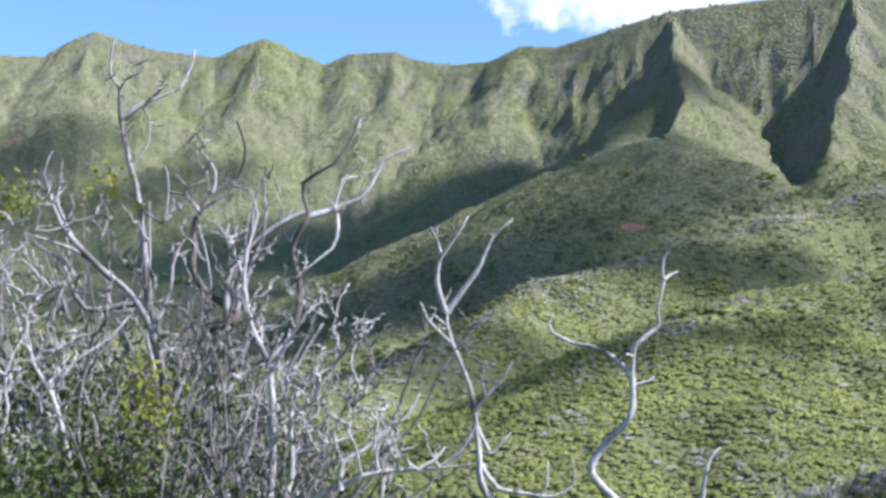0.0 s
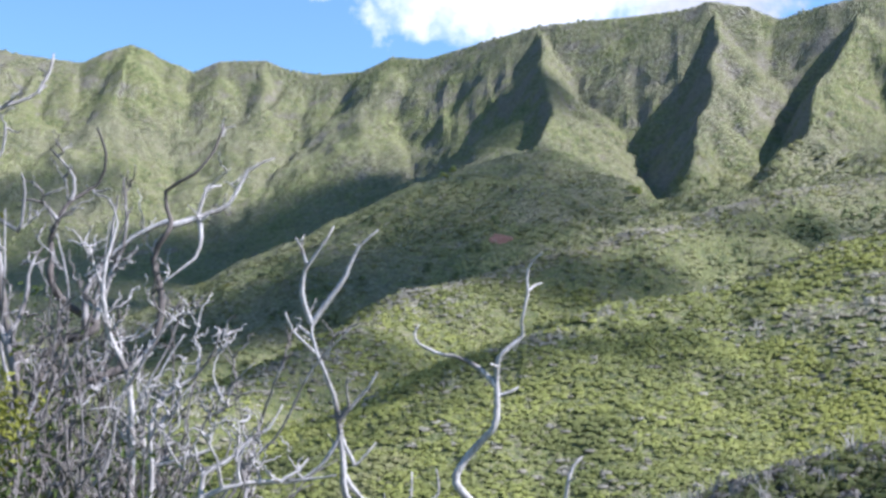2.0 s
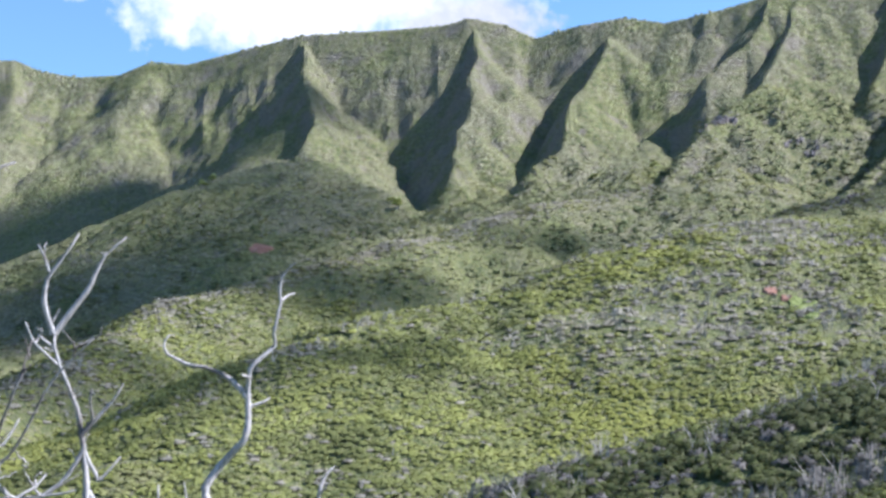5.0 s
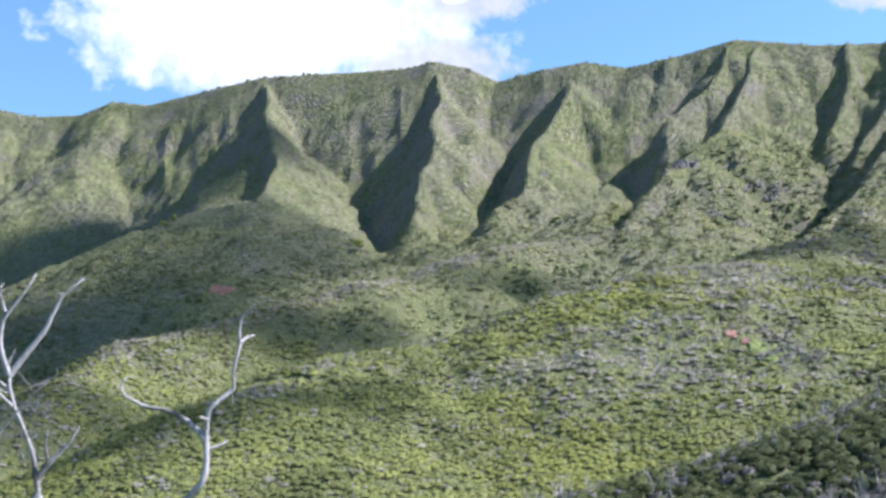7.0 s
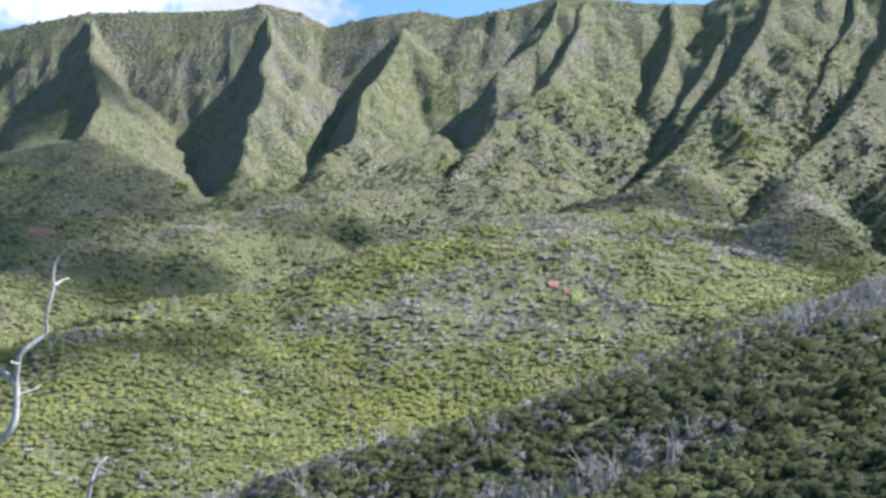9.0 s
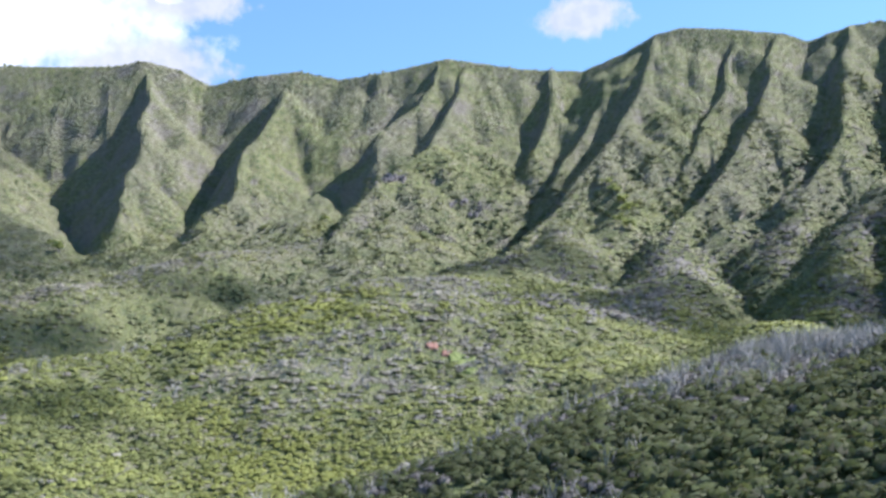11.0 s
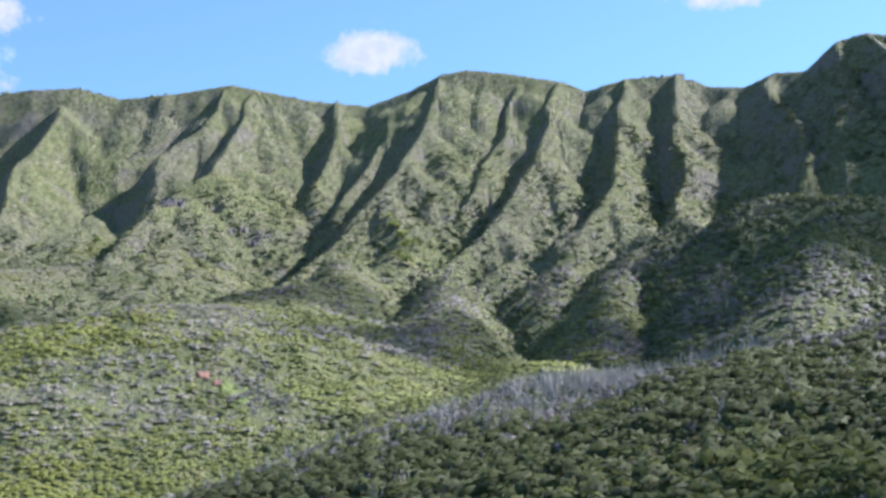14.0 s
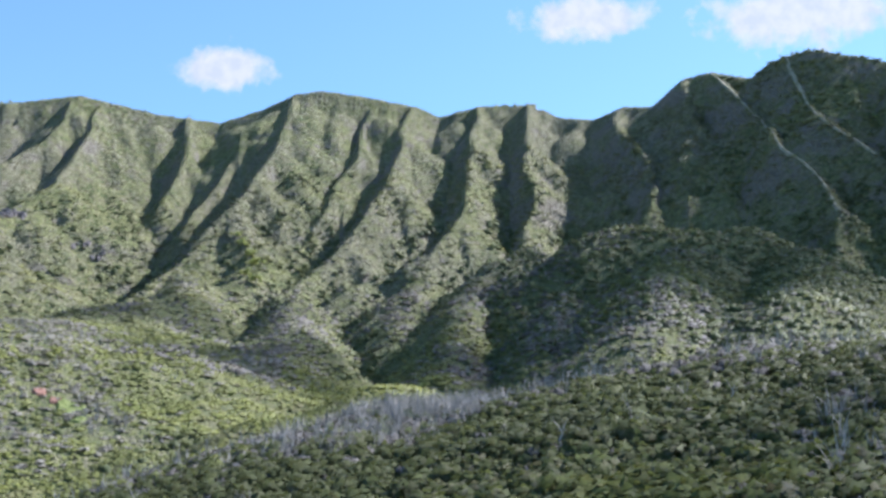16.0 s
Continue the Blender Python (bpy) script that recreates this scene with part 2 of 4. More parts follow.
spur([(61.6, 20.0), (63.1, 17.8), (65.8, 16), (68, 13)], 0.8)
spur([(66, 19.6), (70, 16), (74, 13)], 0.7)
# lesser ribs of the wall between the spurs
dice = random.Random(4)
rib = -23.0
while rib < 68:
    top = float(np.interp(rib, [s[0] for s in SKYLINE], [s[1] for s in SKYLINE]))
    lean, low = dice.uniform(-0.9, 0.1), dice.uniform(1.8, 4.2)
    r0 = range_r(rib)
    z0 = r0 * math.tan(radians(top))
    way = [(rib + share * lean, top - share * low, drop) for share, drop in ((0.25, 1.13), (0.6, 1.17), (1.0, 1.22))]
    ridge([spot(rib, top - 0.05, r0)] + [spot(az, el, (drop * r0 - z0) / (drop - math.tan(radians(el)))) for az, el, drop in way], dice.uniform(0.95, 1.15), dice.uniform(0.85, 1.05), 8.0)
    rib += dice.uniform(1.2, 3.0)
    if 5 < rib < 26:
        rib = 26.4
    if 56.5 < rib:
        break
# fans of rubble at the foot of the wall
for az, el, r, az1, el1, r1 in [(15.2, 11.0, 890, 14.5, 9.4, 780), (18.6, 12.0, 880, 17.8, 10.2, 770), (21.8, 12.5, 880, 20.8, 10.8, 770), (25.3, 13.2, 860, 24.3, 11.4, 760), (28.5, 13.4, 820, 27.6, 11.6, 740)]:
    ridge([spot(az, el, r), spot(az1, el1, r1)], 0.55, 0.5, 18, 0.5)
# foothills, from the wall down towards the valley
FOOTHILLS = len(RIDGES)
ridge([spot(28, 11.0, 740), spot(24.5, 10.5, 690), spot(20.5, 9.95, 645), spot(18.1, 9.25, 610), spot(14.1, 8.3, 570), spot(11.5, 7.4, 545), spot(4.8, 5.9, 490), spot(1.5, 4.4, 440), spot(-0.7, 3.3, 410), spot(-4, 1.4, 370)], 0.7, 0.62, 14, 0.4)
ridge([spot(34, 10.1, 650), spot(32, 9.3, 545), spot(30.2, 8.75, 465), spot(28.3, 8.7, 440), spot(25.8, 8.1, 420), spot(22.4, 7.15, 395), spot(16.2, 5.6, 355), spot(11.7, 4.1, 320), spot(8, 1.8, 280), spot(4, -1, 240)], 0.42, 0.36, 16, 0.35)
ridge([spot(30.2, 8.75, 465), spot(32, 7.8, 425), spot(34.1, 6.7, 395), spot(35.3, 5.0, 350)], 0.75, 0.5, 12, 0.4)
ridge([spot(29.4, 8.0, 425), spot(30.2, 6.1, 372), spot(31.8, 4.6, 335), spot(33, 3.3, 310)], 0.5, 0.8, 4, 0.4)
ridge([spot(10.5, 13.4, 940), spot(9.7, 11.9, 880), spot(9.3, 10.3, 800), spot(9.0, 8.4, 720), spot(8.5, 6.7, 640), spot(7.5, 5.6, 580)], 0.5, 0.5, 24, 0.5)
ridge([spot(46, 12.4, 720), spot(45, 10.4, 600), spot(45, 8.3, 540)], 0.98, 0.98, 11, 0.4)
ridge([spot(36, 12, 720), spot(35.2, 10.3, 610), spot(35.6, 8.4, 545)], 0.91, 0.98, 14, 0.4)
ridge([spot(42, 12.5, 760), spot(40.1, 9.95, 630), spot(40.6, 8.8, 580)], 0.98, 0.91, 13, 0.4)
ridge([spot(40.5, 10.2, 600), spot(39.4, 8.8, 520), spot(39.1, 7.3, 470), spot(38.9, 5.3, 420)], 0.91, 0.94, 14, 0.4)
ridge([spot(48.5, 11.3, 600), spot(47.1, 8.5, 470), spot(46.6, 6.8, 420)], 0.94, 0.98, 10, 0.4)
ridge([spot(51.0, 11.6, 570), spot(54.5, 13.3, 565), spot(59.3, 13.1, 555), spot(61.7, 12.2, 530), spot(66, 9.5, 500)], 0.81, 0.91, 14, 0.4)
ridge([spot(57.2, 12.5, 510), spot(56.1, 11.1, 440), spot(55.5, 9.0, 385)], 0.81, 0.91, 13, 0.4)
ridge([spot(62.5, 12.0, 510), spot(61.0, 10.4, 430), spot(60.5, 8.6, 380)], 0.81, 0.81, 13, 0.4)
ridge([spot(52.5, 11.0, 540), spot(51.6, 9.3, 450), spot(51.2, 7.5, 400)], 0.94, 0.91, 11, 0.4)
ridge([spot(45.2, 6.5, 335), spot(44.2, 6.4, 312), spot(41.8, 5.5, 290), spot(39.4, 5.2, 270), spot(37.5, 3.8, 250)], 0.78, 0.65, 6, 0.4)
# rounded wooded knolls at the foot of the wall
for az, el, r, reach in [(44.8, 11.6, 660, 20), (49, 11.6, 620, 20), (42.6, 10.6, 640, 16), (37.6, 10.9, 660, 16)]:
    ridge([spot(az + 1.0, el + 0.9, r + reach), spot(az, el + 0.3, r), spot(az - 0.8, el - 1.4, r - reach)], 1.17, 1.17, 8, 0.4)
# the near ridge, which bends round behind the viewer
ridge([spot(110, 8, 120), spot(80, 8.7, 130), spot(68, 8.1, 140), spot(62.6, 8.2, 150), spot(59, 7.6, 155), spot(55.5, 6.7, 160), spot(53.4, 5.9, 162), spot(49.5, 5.7, 165), spot(46, 5.35, 165), spot(44.2, 4.8, 165), spot(41.3, 4.35, 165), spot(37, 2.9, 165), spot(32.1, 1.5, 160), spot(29, 0.7, 157), spot(25.1, -0.5, 152), spot(22.3, -1.8, 146), spot(18, -4.2, 136)], 0.4, 0.36, 6, 0.3, 3.0)


def land(x, y):
    """The ground's height."""
    r = np.hypot(x, y)
    az = np.degrees(np.arctan2(x, y))
    side = np.interp(az, (-60, -18, 0, 20, 45, 70, 120), (0.75, 0.62, 0.72, 0.92, 0.85, 0.85, 0.8))
    z = side * np.interp(r, (0, 150, 300, 450, 600, 700, 800, 900, 1000, 1300, 3000), (-24, -30, -28, -20, 0, 26, 76, 135, 185, 225, 230))
    z = np.where(np.abs(az) > 100, np.interp(r, (0, 200, 3000), (-24, -30, -60)), z)
    near, lump = np.full_like(z, 30.0), np.full_like(z, 0.45)
    wx, wy = rough(x, y, 55, 51, 3), rough(x, y, 55, 77, 3)
    for number, (places, fall, left, crest, lumps, wander) in enumerate(RIDGES):
        best, how = np.full_like(z, -1e9), np.full_like(z, 1e9)
        px, py = x + wander * wx, y + wander * wy
        for p, q in zip(places[:-1], places[1:]):
            w = q - p
            s = np.clip(((px - p[0]) * w[0] + (py - p[1]) * w[1]) / (w[0] ** 2 + w[1] ** 2), 0, 1)
            ox, oy = px - p[0] - s * w[0], py - p[1] - s * w[1]
            d = np.hypot(ox, oy)
            side = np.clip(0.5 + 0.5 * (w[0] * oy - w[1] * ox) / (np.hypot(w[0], w[1]) * d + 1e-6), 0, 1)
            steep = fall + (left - fall) * side * side * (3 - 2 * side)
            h = p[2] + s * w[2] - steep * (np.sqrt(d * d + crest * crest) - crest)
            how = np.where(h > best, d, how)
            best = np.maximum(best, h)
        near, lump = np.where(best > z, how, near), np.where(best > z, lumps, lump)
        soft = 4.0 if FOOTHILLS <= number < len(RIDGES) - 1 else 1.5
        z = np.maximum(z, best) + np.maximum(soft - np.abs(z - best), 0) ** 2 / (4 * soft)
    depth = np.minimum(near, 40.0) * lump
    wall = np.clip((lump - 0.6) / 0.4, 0, 1)
    z += np.clip(r / 300, 0, 1) * depth * ((0.15 - 0.07 * wall) * rough(x, y, 55, 3) + (0.08 - 0.035 * wall) * rough(x, y, 14, 9, 3))
    z += np.clip((r - 220) / 150, 0, 1) * (1 - wall) * 1.5 * rough(x, y, 30, 66, 3)
    flute = np.abs(rough(np.radians(az) * 900, 0.22 * r, 26, 15, 3))
    z += np.where(lump > 0.9, np.minimum(near, 30.0) * (0.05 - 0.13 * flute), 0)
    knoll = -0.02 * np.maximum(r - 1.5, 0) - 0.16 * np.maximum(r - 5, 0) - 0.14 * np.maximum(r - 14, 0)
    behind = np.where(np.abs(az) > 90, -0.12 * np.maximum(r - 3, 0), -400)
    return np.maximum(z, np.maximum(knoll, behind)) + 0.05 * rough(x, y, 1.5, 21, 3)


def sheet(name, az, r, material):
    """Ground over a fan of directions and distances."""
    a, d = np.meshgrid(np.radians(az), r, indexing="ij")
    x, y = d * np.sin(a), d * np.cos(a)
    co = np.stack([x, y, land(x, y)], -1).reshape(-1, 3)
    n, m = len(az), len(r)
    i = (np.arange(n - 1)[:, None] * m + np.arange(m - 1)).ravel()
    quads = np.stack([i, i + 1, i + m + 1, i + m], 1)
    ob = mesh_of(name, co, quads, material)
    ob.data.materials.append(SHADED_LITTER)
    mid = co[quads].mean(1)
    reach = np.hypot(mid[:, 0], mid[:, 1]) + 60 * rough(mid[:, 0], mid[:, 1], 40, 88, 3)
    ob.data.polygons.foreach_set("material_index", (reach < 600).astype(np.int32))
    return ob


def mesh_of(name, co, faces, material, smooth=False):
    """A mesh object from arrays of places and of faces that all have the same number of corners."""
    me = bpy.data.meshes.new(name)
    k = faces.shape[1]
    me.vertices.add(len(co))
    me.vertices.foreach_set("co", np.ascontiguousarray(co, np.float32).ravel())
    me.loops.add(faces.size)
    me.loops.foreach_set("vertex_index", np.ascontiguousarray(faces, np.int32).ravel())
    me.polygons.add(len(faces))
    me.polygons.foreach_set("loop_start", np.arange(0, faces.size, k, dtype=np.int32))
    me.polygons.foreach_set("use_smooth", np.full(len(faces), smooth))
    me.update(calc_edges=True)
    me.materials.append(material)
    return new(name, me)


FAN = np.r_[np.arange(-180, -24, 4.0), np.arange(-24, 70, 0.16), np.arange(70, 178, 4.0), 180.0]
STEPS = np.r_[0.0, np.geomspace(0.8, 100, 70), np.arange(103, 700, 4.4), np.arange(700, 1440, 3.0), np.geomspace(1445, 4500, 14)]
ground = tagged(sheet("ground", FAN, STEPS, HILL), "steep mountain slopes covered in green and dry scrub", "ground", kind="structure")


def slope_at(az, el):
    """The first place on the ground, going out in the direction az, that lies el degrees above the eye."""
    r = np.arange(60.0, 1450.0, 1.0)
    a = radians(az)
    x, y = r * math.sin(a), r * math.cos(a)
    z = land(x, y)
    n = int(np.argmax(z - EYE > r * math.tan(radians(el))))
    return Vector((x[n], y[n], z[n]))


# ---- things and their parts ----
def mesh_part(name, co, faces, material, parent=None, label="", smooth=False):
    ob = mesh_of(name, np.asarray(co, float), np.asarray(faces), material, smooth)
    if parent:
        ob.parent = parent
    if label:
        ob["label"] = label
    return ob


def thing(name, at, label, category, group="", kind=""):
    ob = new(name)
    ob.empty_display_size = 0.2
    ob.location = at
    return tagged(ob, label, category, group, kind)


# ---- scrub on the slopes ----
def ball(level):
    bm = bmesh.new()
    bmesh.ops.create_icosphere(bm, subdivisions=level, radius=1)
    co, tri = np.array([v.co for v in bm.verts]), np.array([[v.index for v in f.verts] for f in bm.faces])
    bm.free()
    return co, tri


def crown(rng, level, sprays, size, flat=0.8):
    """A shrub one metre wide: a lumpy core and sprays of leaves that stand out of it."""
    co, tri = ball(level)
    tri = tri[co[tri][:, :, 2].mean(1) > -0.45]
    co = co * rng.uniform(0.32, 0.52, (len(co), 1)) * (1, 1, flat) + (0, 0, 0.28)
    places, faces = [co], [tri]
    n = len(co)
    for _ in range(sprays):
        v = rng.normal(size=3)
        v[2] = abs(v[2]) * 1.1 - 0.25
        v /= np.linalg.norm(v)
        c = v * rng.uniform(0.38, 0.56) * (1, 1, flat) + (0, 0, 0.30)
        a = np.cross(v, rng.normal(size=3))
        a /= np.linalg.norm(a)
        o = np.cross(v, a) + 0.7 * v
        s = size * rng.uniform(0.7, 1.3)
        places.append(c + s * np.array([-a - 0.4 * o, a - 0.4 * o, 0.9 * o + 0.3 * a]))
        faces.append(np.array([[n, n + 1, n + 2]]))
        n += 3
    return np.concatenate(places), np.concatenate(faces)


def snag(rng, sticks, thick):
    """A leafless shrub one metre high: bare sticks that fan out."""
    places, faces, n = [], [], 0
    for _ in range(sticks):
        a, out = rng.uniform(0, 6.28), rng.uniform(0.05, 0.42)
        foot = np.array([rng.normal(0, 0.08), rng.normal(0, 0.08), 0])
        knee = foot + np.array([out * 0.55 * math.cos(a), out * 0.55 * math.sin(a), rng.uniform(0.35, 0.55)])
        tip = knee + np.array([out * math.cos(a + 0.6), out * math.sin(a + 0.6), rng.uniform(0.2, 0.55)])
        for p, q, w0, w1 in ((foot, knee, thick, thick * 0.8), (knee, tip, thick * 0.8, thick * 0.25)):
            ring = np.array([[math.cos(k), math.sin(k), 0] for k in (0, 2.1, 4.2)])
            places += [p + ring * w0, q + ring * w1]
            faces.append(n + np.array([[0, 1, 4], [0, 4, 3], [1, 2, 5], [1, 5, 4], [2, 0, 3], [2, 3, 5]]))
            n += 6
    return np.concatenate(places), np.concatenate(faces)


def strew(name, kinds, x, y, width, height, material, rng, label, category, sink=0.12, soft=0.0):
    """Many plants, each one of the given kinds, turned and sized, as one mesh."""
    z = land(x, y)
    which, turn = rng.integers(0, len(kinds), len(x)), rng.uniform(0, 6.28, len(x))
    places, faces, n = [], [], 0
    for k, (co, tri) in enumerate(kinds):
        m = which == k
        c, s = np.cos(turn[m])[:, None], np.sin(turn[m])[:, None]
        w, h = width[m][:, None], height[m][:, None]
        px = x[m][:, None] + w * (c * co[:, 0] - s * co[:, 1])
        py = y[m][:, None] + w * (s * co[:, 0] + c * co[:, 1])
        pz = (z[m] - sink * height[m])[:, None] + h * co[:, 2]
        places.append(np.stack([px, py, pz], -1).reshape(-1, 3))
        faces.append((tri[None] + (np.arange(m.sum()) * len(co))[:, None, None] + n).reshape(-1, 3))
        n += m.sum() * len(co)
    ob = mesh_of(name, np.concatenate(places), np.concatenate(faces), material, soft > 0)
    if soft:
        # the cover as a whole is lit as the slope that it clothes
        lie = np.stack([(land(x - 3, y) - land(x + 3, y)) / 6, (land(x, y - 3) - land(x, y + 3)) / 6, np.ones_like(x)], -1)
        lie /= np.linalg.norm(lie, axis=1, keepdims=True)
        out = []
        for k, (co, tri) in enumerate(kinds):
            m = which == k
            c, s = np.cos(turn[m])[:, None], np.sin(turn[m])[:, None]
            v = co - (0, 0, 0.2)
            v = v / (np.linalg.norm(v, axis=1, keepdims=True) + 1e-6) * (1 - soft)
            turned = np.stack([c * v[:, 0] - s * v[:, 1], s * v[:, 0] + c * v[:, 1], np.broadcast_to(v[:, 2], (m.sum(), len(co)))], -1)
            out.append((turned + soft * lie[m][:, None, :]).reshape(-1, 3))
        out = np.concatenate(out)
        ob.data.normals_split_custom_set_from_vertices(out / np.linalg.norm(out, axis=1, keepdims=True))
    return tagged(ob, label, category, kind="stuff")


def fan_points(rng, n, az0, az1, r0, r1):
    az, r = np.radians(rng.uniform(az0, az1, n)), np.sqrt(rng.uniform(r0 * r0, r1 * r1, n))
    return r * np.sin(az), r * np.cos(az)


DEAD = foliage_material("dead_scrub", (0.25, 0.236, 0.215), (0.41, 0.388, 0.360), (0.33, 0.308, 0.28), 0.0)
TREES = foliage_material("far_woods_leaves", (0.150, 0.166, 0.074), (0.240, 0.250, 0.104), (0.272, 0.248, 0.180), 0.3, 0.6)
PALE = foliage_material("pale_tree_leaves", (0.30, 0.335, 0.12), (0.42, 0.46, 0.18), (0.38, 0.40, 0.17), 0.5, 0.8)
rng = np.random.default_rng(7)
near_kinds = [crown(rng, 0, 22, 0.165, 0.85) for _ in range(12)]
mid_kinds = [crown(rng, 0, 7, 0.22, 0.75) for _ in range(10)]
far_kinds = [crown(rng, 0, 5, 0.24, 0.9) for _ in range(8)]
snag_kinds = [snag(rng, 5, 0.026) for _ in range(8)]
# bare red earth: direction, height, width and depth of the scar
SCARS = [(slope_at(8.15, 8.05), 7.0), (slope_at(29.9, 6.0), 2.3), (slope_at(30.5, 5.55), 1.9), (slope_at(-18.3, 10.8), 7.0)]


def bare(x, y):
    """Where dead scrub stands instead of green: above nought."""
    return rough(x, y, 70, 31, 3) + 0.6 * rough(x, y, 16, 35, 2)


def off_crest(x, y):
    """Metres to the nearest crest of the foothills and the near ridge."""
    far = np.full_like(x, 1e9)
    for places, *_, wander in RIDGES[FOOTHILLS:]:
        px, py = x + wander * rough(x, y, 55, 51, 3), y + wander * rough(x, y, 55, 77, 3)
        for p, q in zip(places[:-1], places[1:]):
            w = q - p
            s = np.clip(((px - p[0]) * w[0] + (py - p[1]) * w[1]) / (w[0] ** 2 + w[1] ** 2), 0, 1)
            far = np.minimum(far, np.hypot(px - p[0] - s * w[0], py - p[1] - s * w[1]))
    return far


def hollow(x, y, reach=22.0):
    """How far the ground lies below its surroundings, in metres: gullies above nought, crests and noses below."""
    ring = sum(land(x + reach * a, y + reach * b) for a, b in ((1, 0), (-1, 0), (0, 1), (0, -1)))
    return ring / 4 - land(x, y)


def scatter(n, az0, az1, r0, r1, most=9.0, least=-9.0, windy=0.0):
    """Places over a fan of ground, but not on bare earth, where bare() lies between the limits, which are ragged; windy: how far the crests count as bare."""
    x, y = fan_points(rng, n, az0, az1, r0, r1)
    level = bare(x, y) + 0.35 * rng.normal(size=len(x)) + windy * np.exp(-(off_crest(x, y) / 9.0) ** 2)
    keep = (level < most) & (level > least)
    for p, width in SCARS:
        keep &= np.hypot(x - p.x, y - p.y) > width + 1.0
    return x[keep], y[keep]


x, y = scatter(14500, 14, 70, 62, 180, most=0.8, windy=0.2)
size = (0.85 + 1.35 * rng.uniform(0, 1, len(x)) ** 1.9) * (1.05 + 0.45 * rough(x, y, 16, 91, 2))
strew("near_scrub", near_kinds, x, y, size, size * rng.uniform(0.58, 0.82, len(x)), NEARSCRUB, rng, "rounded olive-green shrubs crowding the near ridge", "shrubs", soft=0.6)
x, y = scatter(23500, -10, 48, 150, 300, most=0.45, windy=0.8)
size = rng.uniform(0.9, 2.1, len(x))
strew("slope_scrub", mid_kinds, x, y, size, size * rng.uniform(0.55, 0.80, len(x)), SCRUB, rng, "yellow-green shrubs covering the valley slopes", "shrubs", soft=0.72)
x, y = scatter(25000, -14, 66, 300, 500, most=0.42, windy=0.8)
size = rng.uniform(1.3, 2.8, len(x))
strew("slope_scrub", mid_kinds, x, y, size, size * rng.uniform(0.52, 0.74, len(x)), SCRUB, rng, "olive shrubs covering the upper valley slopes", "shrubs", soft=0.72)
x, y = scatter(20000, -20, 68, 480, 800, most=0.6, windy=0.8)
size = rng.uniform(1.6, 4.2, len(x))
strew("foothill_scrub", far_kinds, x, y, size, size * rng.uniform(0.32, 0.5, len(x)), TREES, rng, "low green scrub on the foothills", "shrubs", soft=0.72)
x, y = scatter(9000, -24, 70, 790, 1420)
keep = rough(x, y, 45, 63, 3) > -0.25
x, y = x[keep], y[keep]
size = 1.0 + 2.2 * rng.uniform(0, 1, len(x)) ** 2
strew("mountain_scrub", far_kinds, x, y, size, size * rng.uniform(0.28, 0.42, len(x)), TREES, rng, "dark green scrub on the fluted mountain wall", "shrubs", soft=0.75)
x, y = scatter(9000, 14, 70, 90, 190, least=0.75)
high = rng.uniform(1.6, 3.2, len(x))
strew("dead_scrub", snag_kinds, x, y, high * 0.9, high, DEAD, rng, "leafless pale grey dead shrubs along the near ridge", "dead shrubs", 0.0)
x, y = scatter(10000, -14, 66, 190, 560, least=0.8, windy=0.75)
high = rng.uniform(1.5, 3.0, len(x))
strew("dead_scrub", snag_kinds, x, y, high * 1.2, high, DEAD, rng, "leafless grey dead scrub patches on the slopes", "dead shrubs", 0.0)


# gully trees; their dark colour by hollow also paints shade into the folds
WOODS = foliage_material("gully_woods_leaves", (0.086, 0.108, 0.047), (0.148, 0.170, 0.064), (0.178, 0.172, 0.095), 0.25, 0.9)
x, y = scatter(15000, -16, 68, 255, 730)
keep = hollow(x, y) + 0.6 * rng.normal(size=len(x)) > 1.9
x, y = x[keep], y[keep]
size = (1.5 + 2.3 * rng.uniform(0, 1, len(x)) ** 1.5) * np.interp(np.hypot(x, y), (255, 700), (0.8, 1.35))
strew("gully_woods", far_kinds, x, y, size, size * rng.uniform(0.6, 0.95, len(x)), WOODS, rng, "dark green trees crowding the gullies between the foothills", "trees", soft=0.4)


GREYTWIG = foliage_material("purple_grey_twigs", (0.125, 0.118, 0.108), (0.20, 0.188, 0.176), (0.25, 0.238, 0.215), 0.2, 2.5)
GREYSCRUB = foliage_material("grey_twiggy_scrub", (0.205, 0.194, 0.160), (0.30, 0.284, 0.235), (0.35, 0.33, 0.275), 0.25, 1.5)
x, y = scatter(16000, -14, 60, 150, 500, least=0.28, windy=0.5)
size = rng.uniform(1.3, 2.8, len(x))
strew("grey_scrub", mid_kinds, x, y, size, size * rng.uniform(0.42, 0.62, len(x)), GREYSCRUB, rng, "grey leafless twiggy shrubs in patches on the slopes", "shrubs", soft=0.72)
# dry crest scrub picked by curvature; its pale colour also brightens the crests
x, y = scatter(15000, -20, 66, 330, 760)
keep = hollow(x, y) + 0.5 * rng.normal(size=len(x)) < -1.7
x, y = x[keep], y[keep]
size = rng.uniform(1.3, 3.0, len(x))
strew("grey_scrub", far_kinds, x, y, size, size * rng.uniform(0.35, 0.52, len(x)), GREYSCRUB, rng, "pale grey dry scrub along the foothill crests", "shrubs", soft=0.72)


x, y = scatter(5200, 14, 70, 62, 180, least=0.12)
size = rng.uniform(0.9, 1.8, len(x))
strew("grey_scrub", near_kinds, x, y, size, size * rng.uniform(0.7, 1.0, len(x)), GREYTWIG, rng, "purple-grey leafless shrubs among the green of the near ridge", "shrubs", soft=0.6)


